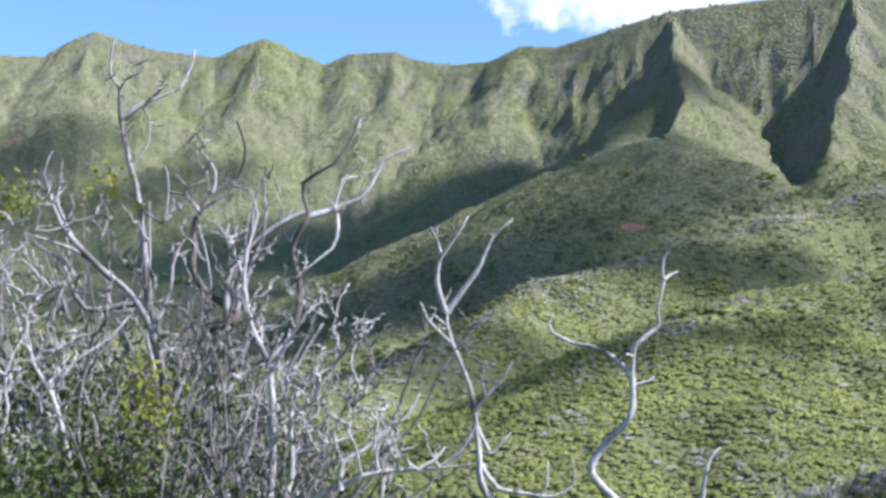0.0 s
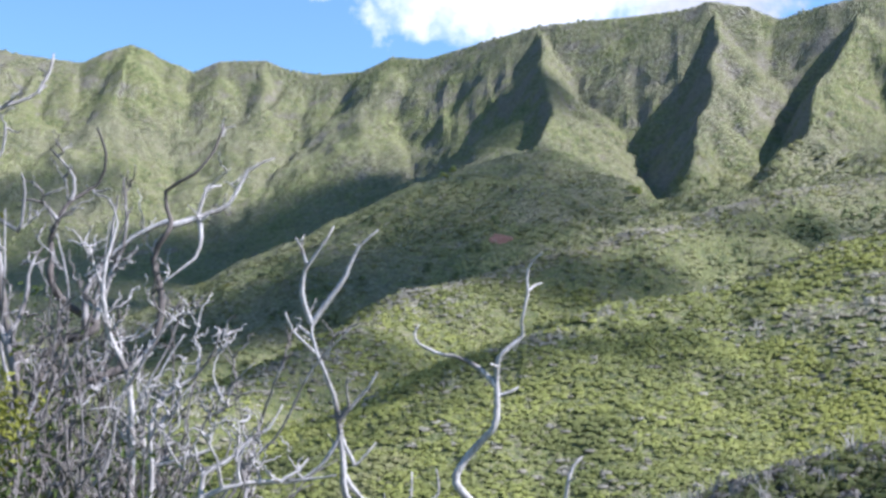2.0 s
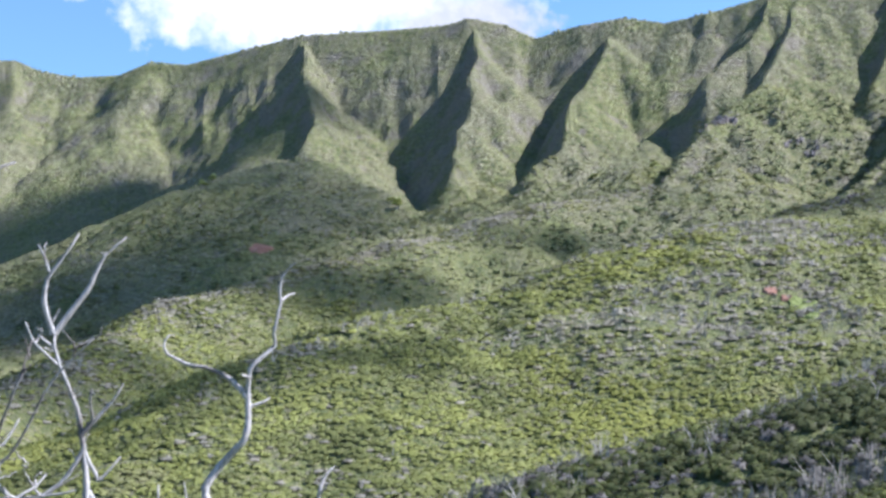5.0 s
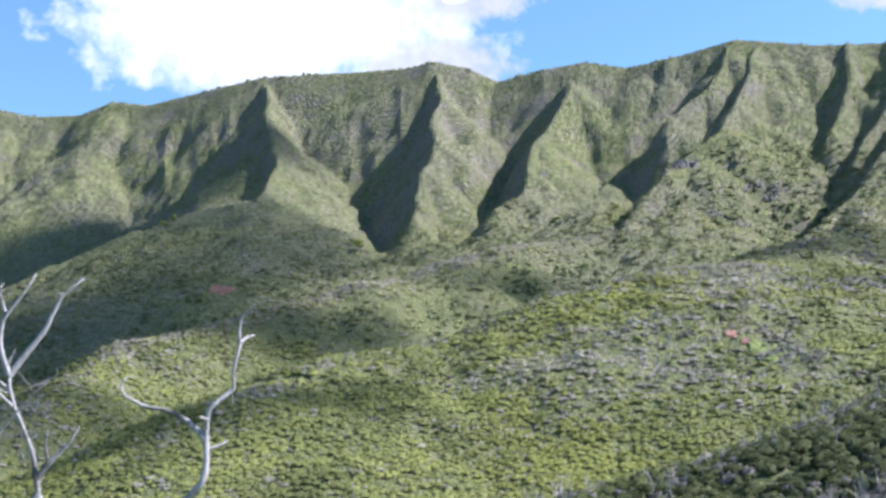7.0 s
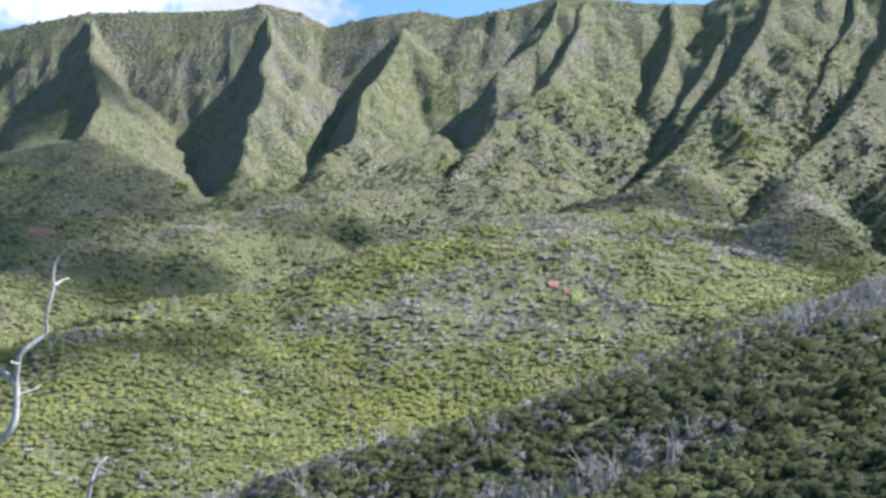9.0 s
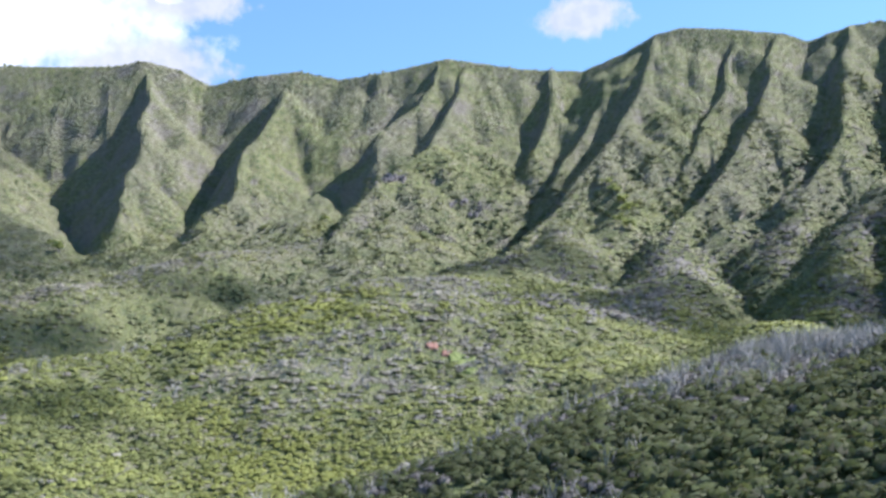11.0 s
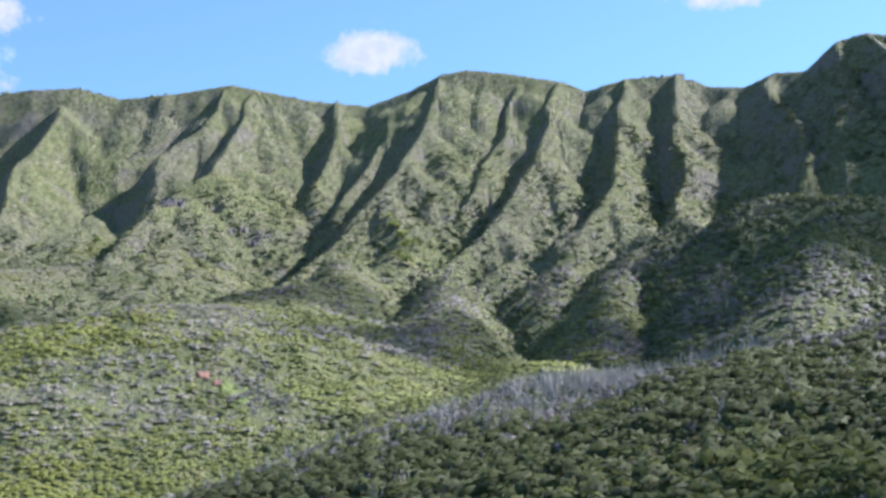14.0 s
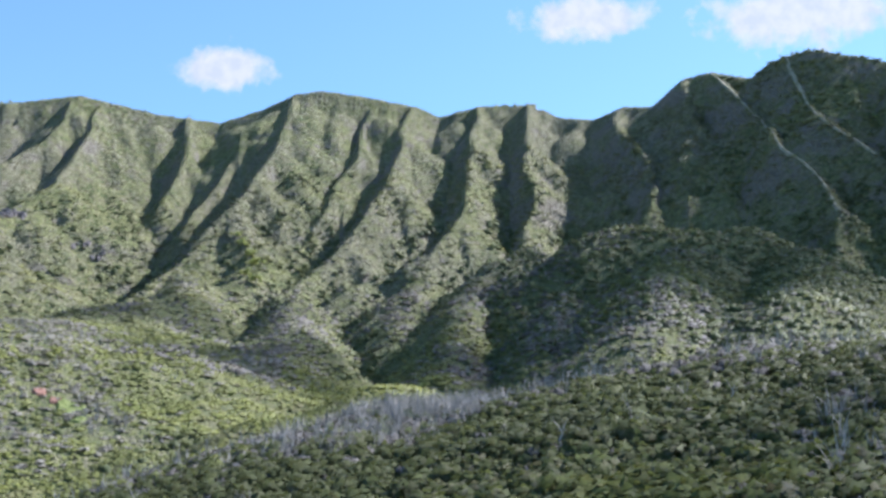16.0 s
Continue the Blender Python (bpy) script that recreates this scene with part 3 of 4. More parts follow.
x, y = scatter(4200, 32, 58, 370, 640, least=0.0, windy=0.4)
size = rng.uniform(1.8, 4.0, len(x))
strew("grey_scrub", far_kinds, x, y, size, size * rng.uniform(0.4, 0.6, len(x)), GREYTWIG, rng, "purple-grey leafless woods on the knolls below the wall", "shrubs", soft=0.72)


def crest_points(k, n, spread, from_, to):
    """Places along a stretch of the crest of foothill k, given as shares of its length, a little to either side."""
    places = RIDGES[FOOTHILLS + k][0]
    at = rng.uniform(from_, to, n) * (len(places) - 1)
    i = np.minimum(at.astype(int), len(places) - 2)
    p = places[i] + (at - i)[:, None] * (places[i + 1] - places[i])
    return p[:, 0] + rng.normal(0, spread, n), p[:, 1] + rng.normal(0, spread, n)


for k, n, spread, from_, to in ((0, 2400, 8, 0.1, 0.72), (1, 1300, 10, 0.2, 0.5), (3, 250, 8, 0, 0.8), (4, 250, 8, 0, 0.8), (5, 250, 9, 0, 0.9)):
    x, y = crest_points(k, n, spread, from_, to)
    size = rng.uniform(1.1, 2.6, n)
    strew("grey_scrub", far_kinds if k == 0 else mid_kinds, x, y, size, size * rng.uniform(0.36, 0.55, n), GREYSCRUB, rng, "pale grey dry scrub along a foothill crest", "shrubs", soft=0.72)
x, y = scatter(3200, 49, 68, 380, 650, windy=-1.0)
size = 1.8 + 2.6 * rng.uniform(0, 1, len(x)) ** 1.6
strew("knoll_woods", far_kinds, x, y, size, size * rng.uniform(0.55, 0.85, len(x)), WOODS, rng, "dark green woods on the knolls below the peak", "trees", soft=0.45)
at = rng.uniform(-20, 66, 420) + 0.25 * rng.normal(size=420)
out = np.interp(at, RANGE_AZ, RANGE_R) + rng.normal(0, 2.0, 420)
keep = rough(at * 10, out, 26, 17, 2) > 0.05
x, y = (out * np.sin(np.radians(at)))[keep], (out * np.cos(np.radians(at)))[keep]
size = rng.uniform(1.4, 3.4, len(x))
strew("crest_scrub", far_kinds, x, y, size, size * rng.uniform(0.7, 1.15, len(x)), TREES, rng, "small bushes standing along the mountain skyline", "shrubs", soft=0.5)
x, y = crest_points(len(RIDGES) - FOOTHILLS - 1, 650, 7.0, 0.47, 0.555)
high = rng.uniform(1.3, 2.6, len(x)) * (1.25 + 0.5 * rough(x, y, 14, 12, 2))
strew("dead_scrub", snag_kinds, x, y, high * 0.8, high, DEAD, rng, "upright bleached dead shrubs on the near crest", "dead shrubs", 0.0)
x, y = crest_points(len(RIDGES) - FOOTHILLS - 1, 1500, 7, 0.45, 0.60)
x, y = x * 0.95, y * 0.95
size = rng.uniform(0.9, 1.9, len(x))
strew("grey_scrub", near_kinds, x, y, size, size * rng.uniform(0.7, 1.1, len(x)), GREYTWIG, rng, "purple-grey leafless shrubs below the near crest", "shrubs", soft=0.6)
x, y = crest_points(len(RIDGES) - FOOTHILLS - 1, 500, 7, 0.45, 0.60)
x, y = x * 0.95, y * 0.95
high = rng.uniform(1.2, 2.4, len(x))
strew("dead_scrub", snag_kinds, x, y, high * 0.9, high, DEAD, rng, "thin pale dead shrubs below the near crest", "dead shrubs", 0.0)


def earth_material():
    m, tree, bsdf = shader("bare_red_earth")
    at = tree.nodes.new("ShaderNodeNewGeometry").outputs["Position"]
    fine = noise_of(tree, at, 0.9, 5, 0.65)
    tree.links.new(ramp_of(tree, fine, [(0.3, (0.12, 0.060, 0.042)), (0.5, (0.21, 0.098, 0.070)), (0.7, (0.27, 0.165, 0.115))]), bsdf.inputs["Base Color"])
    bsdf.inputs["Roughness"].default_value = 0.95
    relief(tree, bsdf, fine, 0.7, 0.5)
    return m


EARTH = earth_material()


def scar(at, width, seed, material=None, name="earth_or_lit_crest", label="scar of bare red earth on the scrubby slope", category="bare earth"):
    """A patch of bare earth that lies on the slope, with a ragged rim."""
    r = np.random.default_rng(seed)
    rim = np.repeat(r.uniform(0.55, 1.15, 18), 2)
    rim = (rim + np.roll(rim, 1) + np.roll(rim, 2)) / 3
    rings, n = 5, 36
    a = np.arange(n) * 2 * math.pi / n
    x = np.concatenate([at.x + width * k / rings * rim * np.cos(a) for k in range(1, rings + 1)] + [[at.x]])
    y = np.concatenate([at.y + 0.8 * width * k / rings * rim * np.sin(a) for k in range(1, rings + 1)] + [[at.y]])
    drop = np.concatenate([np.full(n, 0.45 if k < rings else -0.3) for k in range(1, rings + 1)] + [[0.5]])
    co = np.stack([x, y, land(x, y) + drop + 0.25 * rough(x, y, 2.0, 5, 2)], -1)
    faces = [[k * n + i, k * n + (i + 1) % n, (k + 1) * n + (i + 1) % n, (k + 1) * n + i] for k in range(rings - 1) for i in range(n)]
    co[:n] += (0, 0, 0.05)
    core = [[rings * n, 2 * i, 2 * i + 1, (2 * i + 2) % n] for i in range(n // 2)]
    return tagged(mesh_of(name, co, np.array(faces + core), material or EARTH), label, category)


for n, (p, width) in enumerate(SCARS):
    scar(p, width, n)
GRASS = foliage_material("bright_grass", (0.13, 0.165, 0.045), (0.19, 0.225, 0.062), (0.22, 0.23, 0.085), 0.1, 1.2)
for n, (az, el, width) in enumerate([(31.1, 5.35, 4.6), (31.6, 4.9, 3.4)]):
    scar(slope_at(az, el), width, 30 + n, GRASS, "grass_patch", "patch of bright green grass beside bare earth", "grass")


def crest_strip(points, drop, width):
    """A narrow pale strip along the crest of a spur, given as the spur is: sunlight painted on bare earth."""
    r0 = range_r(points[0][0])
    z0 = r0 * math.tan(radians(points[0][1]))
    places = np.array([spot(az, el, r0 if n == 0 else (drop * r0 - z0) / (drop - math.tan(radians(el)))) for n, (az, el) in enumerate(points)])
    t = np.linspace(0, len(places) - 1, 70)
    x, y = np.interp(t, np.arange(len(places)), places[:, 0]), np.interp(t, np.arange(len(places)), places[:, 1])
    x, y = x - 5 * rough(x, y, 55, 51, 3), y - 5 * rough(x, y, 55, 77, 3)
    gx, gy = np.gradient(x), np.gradient(y)
    long = np.hypot(gx, gy) + 1e-6
    half = width * (0.7 + 0.5 * rough(x, y, 9, 44, 2))
    co = np.concatenate([np.stack([x + s * half * gy / long, y - s * half * gx / long, np.zeros_like(x)], -1) for s in (-1, -0.4, 0.4, 1)])
    co[:, 2] = land(co[:, 0], co[:, 1]) + np.repeat((-0.4, 0.5, 0.5, -0.4), len(x))
    n = len(x)
    i = (np.arange(3)[:, None] * n + np.arange(n - 1)).ravel()
    return tagged(mesh_of("earth_or_lit_crest", co, np.stack([i, i + 1, i + n + 1, i + n], 1), LIT_CREST), "pale strip of earth painted as the sunlit edge of a ridge crest", "bare earth", "earth scars")


def lit_crest_material():
    m, tree, bsdf = shader("sunlit_crest_earth")
    at = tree.nodes.new("ShaderNodeNewGeometry").outputs["Position"]
    fine = noise_of(tree, at, 0.5, 5, 0.65)
    tree.links.new(ramp_of(tree, fine, [(0.35, (0.15, 0.15, 0.085)), (0.55, (0.30, 0.27, 0.19)), (0.7, (0.38, 0.34, 0.26))]), bsdf.inputs["Base Color"])
    bsdf.inputs["Roughness"].default_value = 0.95
    return m


# pale earth whose colour holds the sunlight on the crest
LIT_CREST = lit_crest_material()
crest_strip([(58.7, 19.7), (60.3, 18), (61.9, 16.3), (63, 15.5), (63.9, 13.7)], 0.75, 1.6)
crest_strip([(61.6, 20.0), (63.1, 17.8), (65.8, 16)], 0.8, 1.4)


def rock_material():
    m, tree, bsdf = shader("purple_grey_rock")
    at = tree.nodes.new("ShaderNodeNewGeometry").outputs["Position"]
    mid, fine = noise_of(tree, at, 0.25, 5, 0.6), noise_of(tree, at, 1.4, 5, 0.7)
    tree.links.new(blend(tree, fine, ramp_of(tree, mid, [(0.35, (0.10, 0.088, 0.092)), (0.6, (0.235, 0.208, 0.215))]), (0.16, 0.142, 0.142)), bsdf.inputs["Base Color"])
    bsdf.inputs["Roughness"].default_value = 0.9
    relief(tree, bsdf, fine, 0.9, 0.8)
    return m


ROCK = rock_material()


def outcrop(at, boulders, spread, size, seed):
    """Broken rock that stands out of the slope; each boulder is a part."""
    r = np.random.default_rng(seed)
    rock = thing("rock_outcrop", at, "purple-grey outcrop of broken rock among scrub", "rock", "rock outcrops")
    for _ in range(boulders):
        co, tri = ball(1)
        k = size * r.uniform(0.4, 1.2)
        co = co * r.uniform(0.6, 1.3, (len(co), 1)) * (k * r.uniform(0.7, 1.2), 0.8 * k, k * r.uniform(0.8, 1.5))
        px, py = at.x + r.normal(0, spread), at.y + r.normal(0, spread * 0.5)
        pz = float(land(np.array([px]), np.array([py]))[0])
        mesh_part("boulder", co + (px - at.x, py - at.y, pz - at.z + 0.35 * k), tri, ROCK, rock)


outcrop(slope_at(28.05, 13.2), 20, 4.6, 2.5, 2)
outcrop(slope_at(31.0, 11.9), 9, 4.0, 1.6, 3)
outcrop(slope_at(32.0, 11.75), 8, 3.5, 1.5, 5)


def broad_tree(at, size, seed):
    """A pale-leaved tree: trunk, limbs and a crown of many sprays."""
    r = np.random.default_rng(seed)
    tree = thing("pale_tree", at, "pale yellow-green leafy tree in a gully", "tree", "pale trees")
    co, faces, line = tube([(0, 0, -0.5), (0.1 * size, 0, 0.3 * size), (0.05 * size, 0.05 * size, 0.75 * size)], [0.05 * size, 0.04 * size, 0.02 * size], 6)
    mesh_part("trunk", co, faces, BARK, tree, smooth=True)
    cos, fcs, n = [], [], 0
    for _ in range(9):
        c, f = crown(r, 1, 50, 0.13)
        c = c * size * r.uniform(0.4, 0.6) + np.array([*r.normal(0, 0.28 * size, 2), size * r.uniform(0.3, 0.75)])
        cos.append(c)
        fcs.append(f + n)
        n += len(c)
    mesh_part("crown", np.concatenate(cos), np.concatenate(fcs), PALE, tree)


# ---- dead trees before the viewer ----
def tube(points, widths, sides=7, wiggle=0.0, seed=0):
    """A branch along a smooth line through the points, tapering, a little crooked."""
    r = random.Random(seed)
    pts = [Vector(p) for p in points]
    line, rad = [], []
    for i in range(len(pts) - 1):
        a, b, c, d = pts[max(i - 1, 0)], pts[i], pts[i + 1], pts[min(i + 2, len(pts) - 1)]
        steps = max(2, min(6, int((c - b).length / 0.06)))
        for k in range(steps):
            t = k / steps
            line.append(0.5 * (2 * b + (c - a) * t + (2 * a - 5 * b + 4 * c - d) * t * t + (3 * b - a - 3 * c + d) * t ** 3))
            rad.append(widths[i] + (widths[i + 1] - widths[i]) * t)
    line.append(pts[-1])
    rad.append(widths[-1])
    co, n = [], len(line)
    side = Vector((0.31, 0.9, 0.3))
    for i, p in enumerate(line):
        way = (line[min(i + 1, n - 1)] - line[max(i - 1, 0)]).normalized()
        u = way.cross(side).normalized()
        v = way.cross(u)
        q = p + Vector((r.gauss(0, wiggle), r.gauss(0, wiggle), r.gauss(0, wiggle)))
        for k in range(sides):
            a = 6.2832 * k / sides
            co.append(q + (u * math.cos(a) + v * math.sin(a)) * rad[i] * r.uniform(0.88, 1.12))
    faces = [[i * sides + k, i * sides + (k + 1) % sides, (i + 1) * sides + (k + 1) % sides, (i + 1) * sides + k] for i in range(n - 1) for k in range(sides)]
    tip = [[(n - 1) * sides + k for k in (0, sides // 3, sides // 2, sides - 1)]]
    return np.array(co), np.array(faces + tip), line


def taper(n, w0, w1):
    return [w0 + (w1 - w0) * (i / max(n - 1, 1)) ** 0.8 for i in range(n)]


def twigs(line, count, length, r, depth=0):
    """Crooked side shoots along a line, some of which fork."""
    made = []
    for _ in range(count):
        p = line[int(r.uniform(0.15, 0.98) * (len(line) - 1))]
        way = Vector((r.gauss(0, 0.7), r.gauss(0, 0.6), r.uniform(0.4, 1.3))).normalized()
        pts, q, l = [p], p.copy(), length * r.uniform(0.4, 1.25)
        for _ in range(5):
            way = (way + Vector((r.gauss(0, 0.45), r.gauss(0, 0.4), r.gauss(0.1, 0.32)))).normalized()
            q = q + way * l / 5
            pts.append(q.copy())
        made.append(pts)
        if depth:
            made += twigs(pts, 2, length * 0.55, r, depth - 1)
    return made


def dead_tree(name, az, r, stems, thick, label, shoots=0, shoot=0.3, deep=0.12, forks=1, bark=None, trunk=None):
    """A bare tree; the stems, the trunk first, are given as steps to the right and heights in metres, in the plane across the way to it."""
    a = radians(az)
    foot = Vector((r * math.sin(a), r * math.cos(a), 0))
    foot.z = float(land(np.array([foot.x]), np.array([foot.y]))[0]) - 0.05
    right, away = Vector((math.cos(a), -math.sin(a), 0)), Vector((math.sin(a), math.cos(a), 0))
    tree = thing(name, foot, label, "dead tree", "dead trees")
    dice = random.Random(int(r * 1000 + az * 10))
    start = {}
    lines = []
    for n, stem in enumerate(stems):
        off = dice.uniform(-deep, deep) if n else 0.0
        pts, d0 = [], 0.0
        if n:
            near = min(((Vector((sx, sz)) - Vector(stem[0])).length, sd) for (sx, sz), sd in start.items())
            d0 = near[1]
        for k, (u, h) in enumerate(stem):
            d = d0 + off * k / max(len(stem) - 1, 1) + (deep * 0.25 * math.sin(2.1 * k + n) if not n else 0)
            start[(u, h)] = d
            pts.append(right * u + away * d + Vector((0, 0, h - foot.z)))
        if n == 0:
            u0 = stem[0][0]
            pts = [right * (u0 * 0.6) + Vector((0, 0, 0)), right * (u0 * 0.8) + away * start[stem[0]] * 0.5 + Vector((0, 0, 0.5 * (stem[0][1] - foot.z)))] + pts
        w = thick if n == 0 else thick * (0.62 if len(stem) > 4 else 0.5 if len(stem) > 3 else 0.36)
        ws = taper(len(pts), w * (1.15 if n == 0 else 1), thick * 0.16)
        co, faces, line = tube(pts, ws, 8 if n == 0 else 6, thick * 0.06, n + int(az * 7))
        mesh_part("trunk" if n == 0 else "branch", co, faces, (trunk if n == 0 and trunk else bark or BARK), tree, smooth=True)
        lines.append(line if n else line[len(line) // 3:])
    if shoots:
        fine = []
        for line in lines:
            fine += twigs(line, max(1, int(shoots * len(line) / 30)), shoot, dice, forks)
        cos, fcs, n = [], [], 0
        for pts in fine:
            co, faces, _ = tube(pts, taper(len(pts), 0.0068, 0.0024), 4, 0.004, n)
            cos.append(co)
            fcs.append(faces + n)
            n += len(co)
        mesh_part("twig_tangle", np.concatenate(cos), np.concatenate(fcs), bark or BARK, tree, "thin crooked bare twigs", True)["kind"] = "stuff"
    return tree


for n, (az, el, size) in enumerate([(37.9, 12.3, 6), (38.2, 11.9, 6), (38.4, 11.5, 7), (38.1, 11.1, 5), (38.5, 10.8, 6), (37.6, 12.7, 5), (14.0, 9.75, 7), (13.8, 10.0, 5), (6.0, 10.8, 6), (5.6, 10.6, 5), (22.6, 10.9, 5), (25.2, 11.3, 5)]):
    broad_tree(slope_at(az, el), 0.85 * size, n)

dead_tree("dead_tree", 0.6, 7.5, [
    [(0.24, 0.99), (0.2, 1.15), (0.15, 1.24), (0.13, 1.5), (0.08, 1.77), (0.01, 1.93), (-0.05, 2.11), (-0.05, 2.19)],
    [(-0.05, 2.17), (-0.11, 2.34), (-0.09, 2.47), (-0.02, 2.58), (0.06, 2.72)], [(-0.09, 2.51), (-0.12, 2.6), (-0.15, 2.66)],
    [(-0.05, 2.17), (0.11, 2.4), (0.15, 2.49), (0.21, 2.61), (0.32, 2.71)], [(-0.03, 2.0), (-0.15, 2.12), (-0.2, 2.22)], [(-0.04, 2.08), (-0.1, 2.14), (-0.14, 2.17)],
    [(0.11, 1.62), (0.19, 1.72), (0.27, 1.81), (0.32, 1.9)], [(0.17, 1.7), (0.15, 1.79), (0.15, 1.87)], [(0.13, 1.56), (0.04, 1.41), (-0.11, 1.3), (-0.39, 1.28)],
    [(0.12, 1.56), (0.19, 1.41), (0.22, 1.39), (0.32, 1.51)], [(0.15, 1.33), (0.25, 1.2), (0.41, 1.17), (0.56, 1.16), (0.67, 1.23), (0.66, 1.37)], [(0.48, 1.16), (0.52, 1.22), (0.52, 1.35)]],
    0.031, "bare bleached dead tree with a forked top", 3, 0.10, 0.1, 0)
dead_tree("dead_tree", 9.0, 8.5, [
    [(-0.14, 0.9), (-0.25, 1.1), (-0.35, 1.2), (-0.38, 1.3), (-0.28, 1.45), (-0.15, 1.59), (-0.12, 1.73), (-0.13, 1.9), (-0.11, 2.04), (-0.04, 2.11), (0.04, 2.19), (0.03, 2.26), (0.07, 2.45), (0.07, 2.62), (0.16, 2.71)],
    [(-0.13, 1.86), (-0.24, 1.97), (-0.4, 2.05), (-0.52, 2.07), (-0.63, 2.13), (-0.66, 2.19), (-0.63, 2.25)], [(-0.12, 1.8), (-0.03, 1.83), (0.01, 1.86)],
    [(0.07, 2.47), (0.11, 2.5), (0.16, 2.53)], [(-0.12, 1.98), (-0.15, 1.99), (-0.17, 2.0)]], 0.034, "bare bleached dead tree with a crooked trunk and one long arm", 0, 0.1, 0.1)
dead_tree("dead_tree", 11.6, 9.0, [[(-0.12, 0.91), (-0.09, 1.09), (-0.07, 1.23), (-0.03, 1.35), (0.03, 1.42)], [(-0.07, 1.24), (-0.03, 1.27), (-0.02, 1.28)]], 0.032, "short bleached dead stem", 0)
dead_tree("dead_tree", -13.0, 6.6, [
    [(0.07, 1.05), (0.09, 1.51), (0.13, 1.83), (0.06, 2.16), (0.03, 2.38), (-0.01, 2.63), (-0.06, 2.81), (-0.11, 3.02), (-0.12, 3.15), (-0.17, 3.24), (-0.16, 3.4)],
    [(-0.11, 3.02), (-0.04, 3.08), (0.04, 3.13), (0.13, 3.17), (0.21, 3.25)], [(-0.05, 2.77), (0.02, 2.89), (0.03, 3.02)], [(-0.01, 2.6), (0.11, 2.5), (0.13, 2.69), (0.11, 2.77)], [(0.17, 3.2), (0.22, 3.32), (0.24, 3.42)]],
    0.03, "tall grey dead tree with upright crooked limbs", 6, 0.2, bark=WORN)
dead_tree("dead_tree", -15.5, 6.2, [
    [(0.46, 1.08), (0.42, 1.66), (0.35, 1.95), (0.24, 2.13), (0.05, 2.28), (-0.08, 2.33), (-0.23, 2.37)], [(0.17, 2.18), (0.02, 2.32), (-0.06, 2.41), (-0.11, 2.51), (-0.13, 2.59), (-0.16, 2.66), (-0.13, 2.77)],
    [(-0.11, 2.51), (-0.18, 2.51), (-0.24, 2.53)], [(0.0, 2.34), (-0.09, 2.52), (-0.08, 2.73)], [(0.27, 2.08), (0.05, 2.05), (-0.06, 2.26), (-0.15, 2.31), (-0.19, 2.4)], [(0.35, 1.95), (0.42, 2.13), (0.44, 2.31), (0.49, 2.39)]],
    0.028, "grey dead tree with limbs bent to one side", 8, 0.26, bark=WORN)
dead_tree("dead_tree", -10.5, 6.8, [
    [(0.0, 1.04), (-0.1, 1.5), (-0.05, 1.78), (-0.02, 1.92), (0.05, 2.0), (0.17, 2.04), (0.21, 2.1), (0.08, 2.17), (-0.02, 2.29), (-0.02, 2.41), (-0.03, 2.51), (0.0, 2.59), (0.06, 2.7), (0.19, 2.8), (0.22, 2.94), (0.17, 3.08)],
    [(0.0, 2.59), (-0.07, 2.68), (-0.18, 2.69)], [(0.16, 2.05), (0.15, 2.25), (0.25, 2.42), (0.27, 2.6), (0.29, 2.75)], [(0.2, 2.1), (0.26, 2.31), (0.33, 2.54), (0.31, 2.83)], [(0.06, 2.7), (0.07, 2.82), (-0.05, 2.96)]],
    0.034, "dead tree with a twisted dark-barked trunk", 8, 0.26, bark=WORN, trunk=DARK)
dead_tree("dead_tree", -7.5, 7.0, [
    [(-0.31, 1.02), (-0.35, 1.56), (-0.23, 1.77), (-0.15, 1.82), (0.02, 1.9), (0.14, 2.03), (0.17, 2.25), (0.12, 2.45), (0.18, 2.58), (0.2, 2.65), (0.17, 2.81), (0.31, 2.9), (0.41, 3.04), (0.46, 3.19)],
    [(0.19, 2.62), (0.34, 2.68), (0.5, 2.76), (0.6, 2.95), (0.74, 3.03)], [(0.34, 2.68), (0.38, 2.82), (0.46, 2.87)], [(0.34, 2.67), (0.36, 2.57), (0.33, 2.46), (0.17, 2.32)],
    [(0.19, 2.65), (0.01, 2.56), (-0.11, 2.44), (-0.22, 2.35)], [(0.16, 2.19), (0.24, 2.14), (0.32, 2.1)]], 0.033, "dead tree with a winding dark trunk and long pale limbs", 6, 0.24, bark=BARK, trunk=DARK)
dead_tree("dead_tree", -8.5, 6.0, [
    [(0.13, 1.1), (0.15, 1.31), (0.14, 1.65), (0.11, 1.83), (0.03, 2.0), (0.0, 2.15), (0.01, 2.32), (0.05, 2.49), (0.0, 2.59)], [(0.14, 1.62), (0.06, 1.67), (-0.04, 1.66)],
    [(0.03, 2.0), (-0.01, 2.22), (-0.09, 2.37), (-0.16, 2.4)], [(0.11, 1.82), (0.2, 1.92), (0.32, 2.08), (0.36, 2.09)]], 0.022, "slender silver-grey dead tree", 10, 0.26)
dead_tree("dead_tree", -5.0, 6.0, [
    [(-0.16, 1.1), (-0.13, 1.34), (-0.14, 1.59), (-0.08, 1.73), (0.05, 1.82), (0.13, 1.94), (0.14, 2.03)], [(0.05, 1.82), (0.06, 1.93), (0.02, 1.98)], [(-0.13, 1.57), (-0.03, 1.7), (0.04, 1.78)],
    [(-0.12, 1.42), (0.09, 1.48), (0.12, 1.53), (0.17, 1.77)], [(-0.13, 1.37), (-0.18, 1.62), (-0.11, 1.82), (-0.01, 2.0)]], 0.019, "small pale dead tree with curved stems", 16, 0.25)
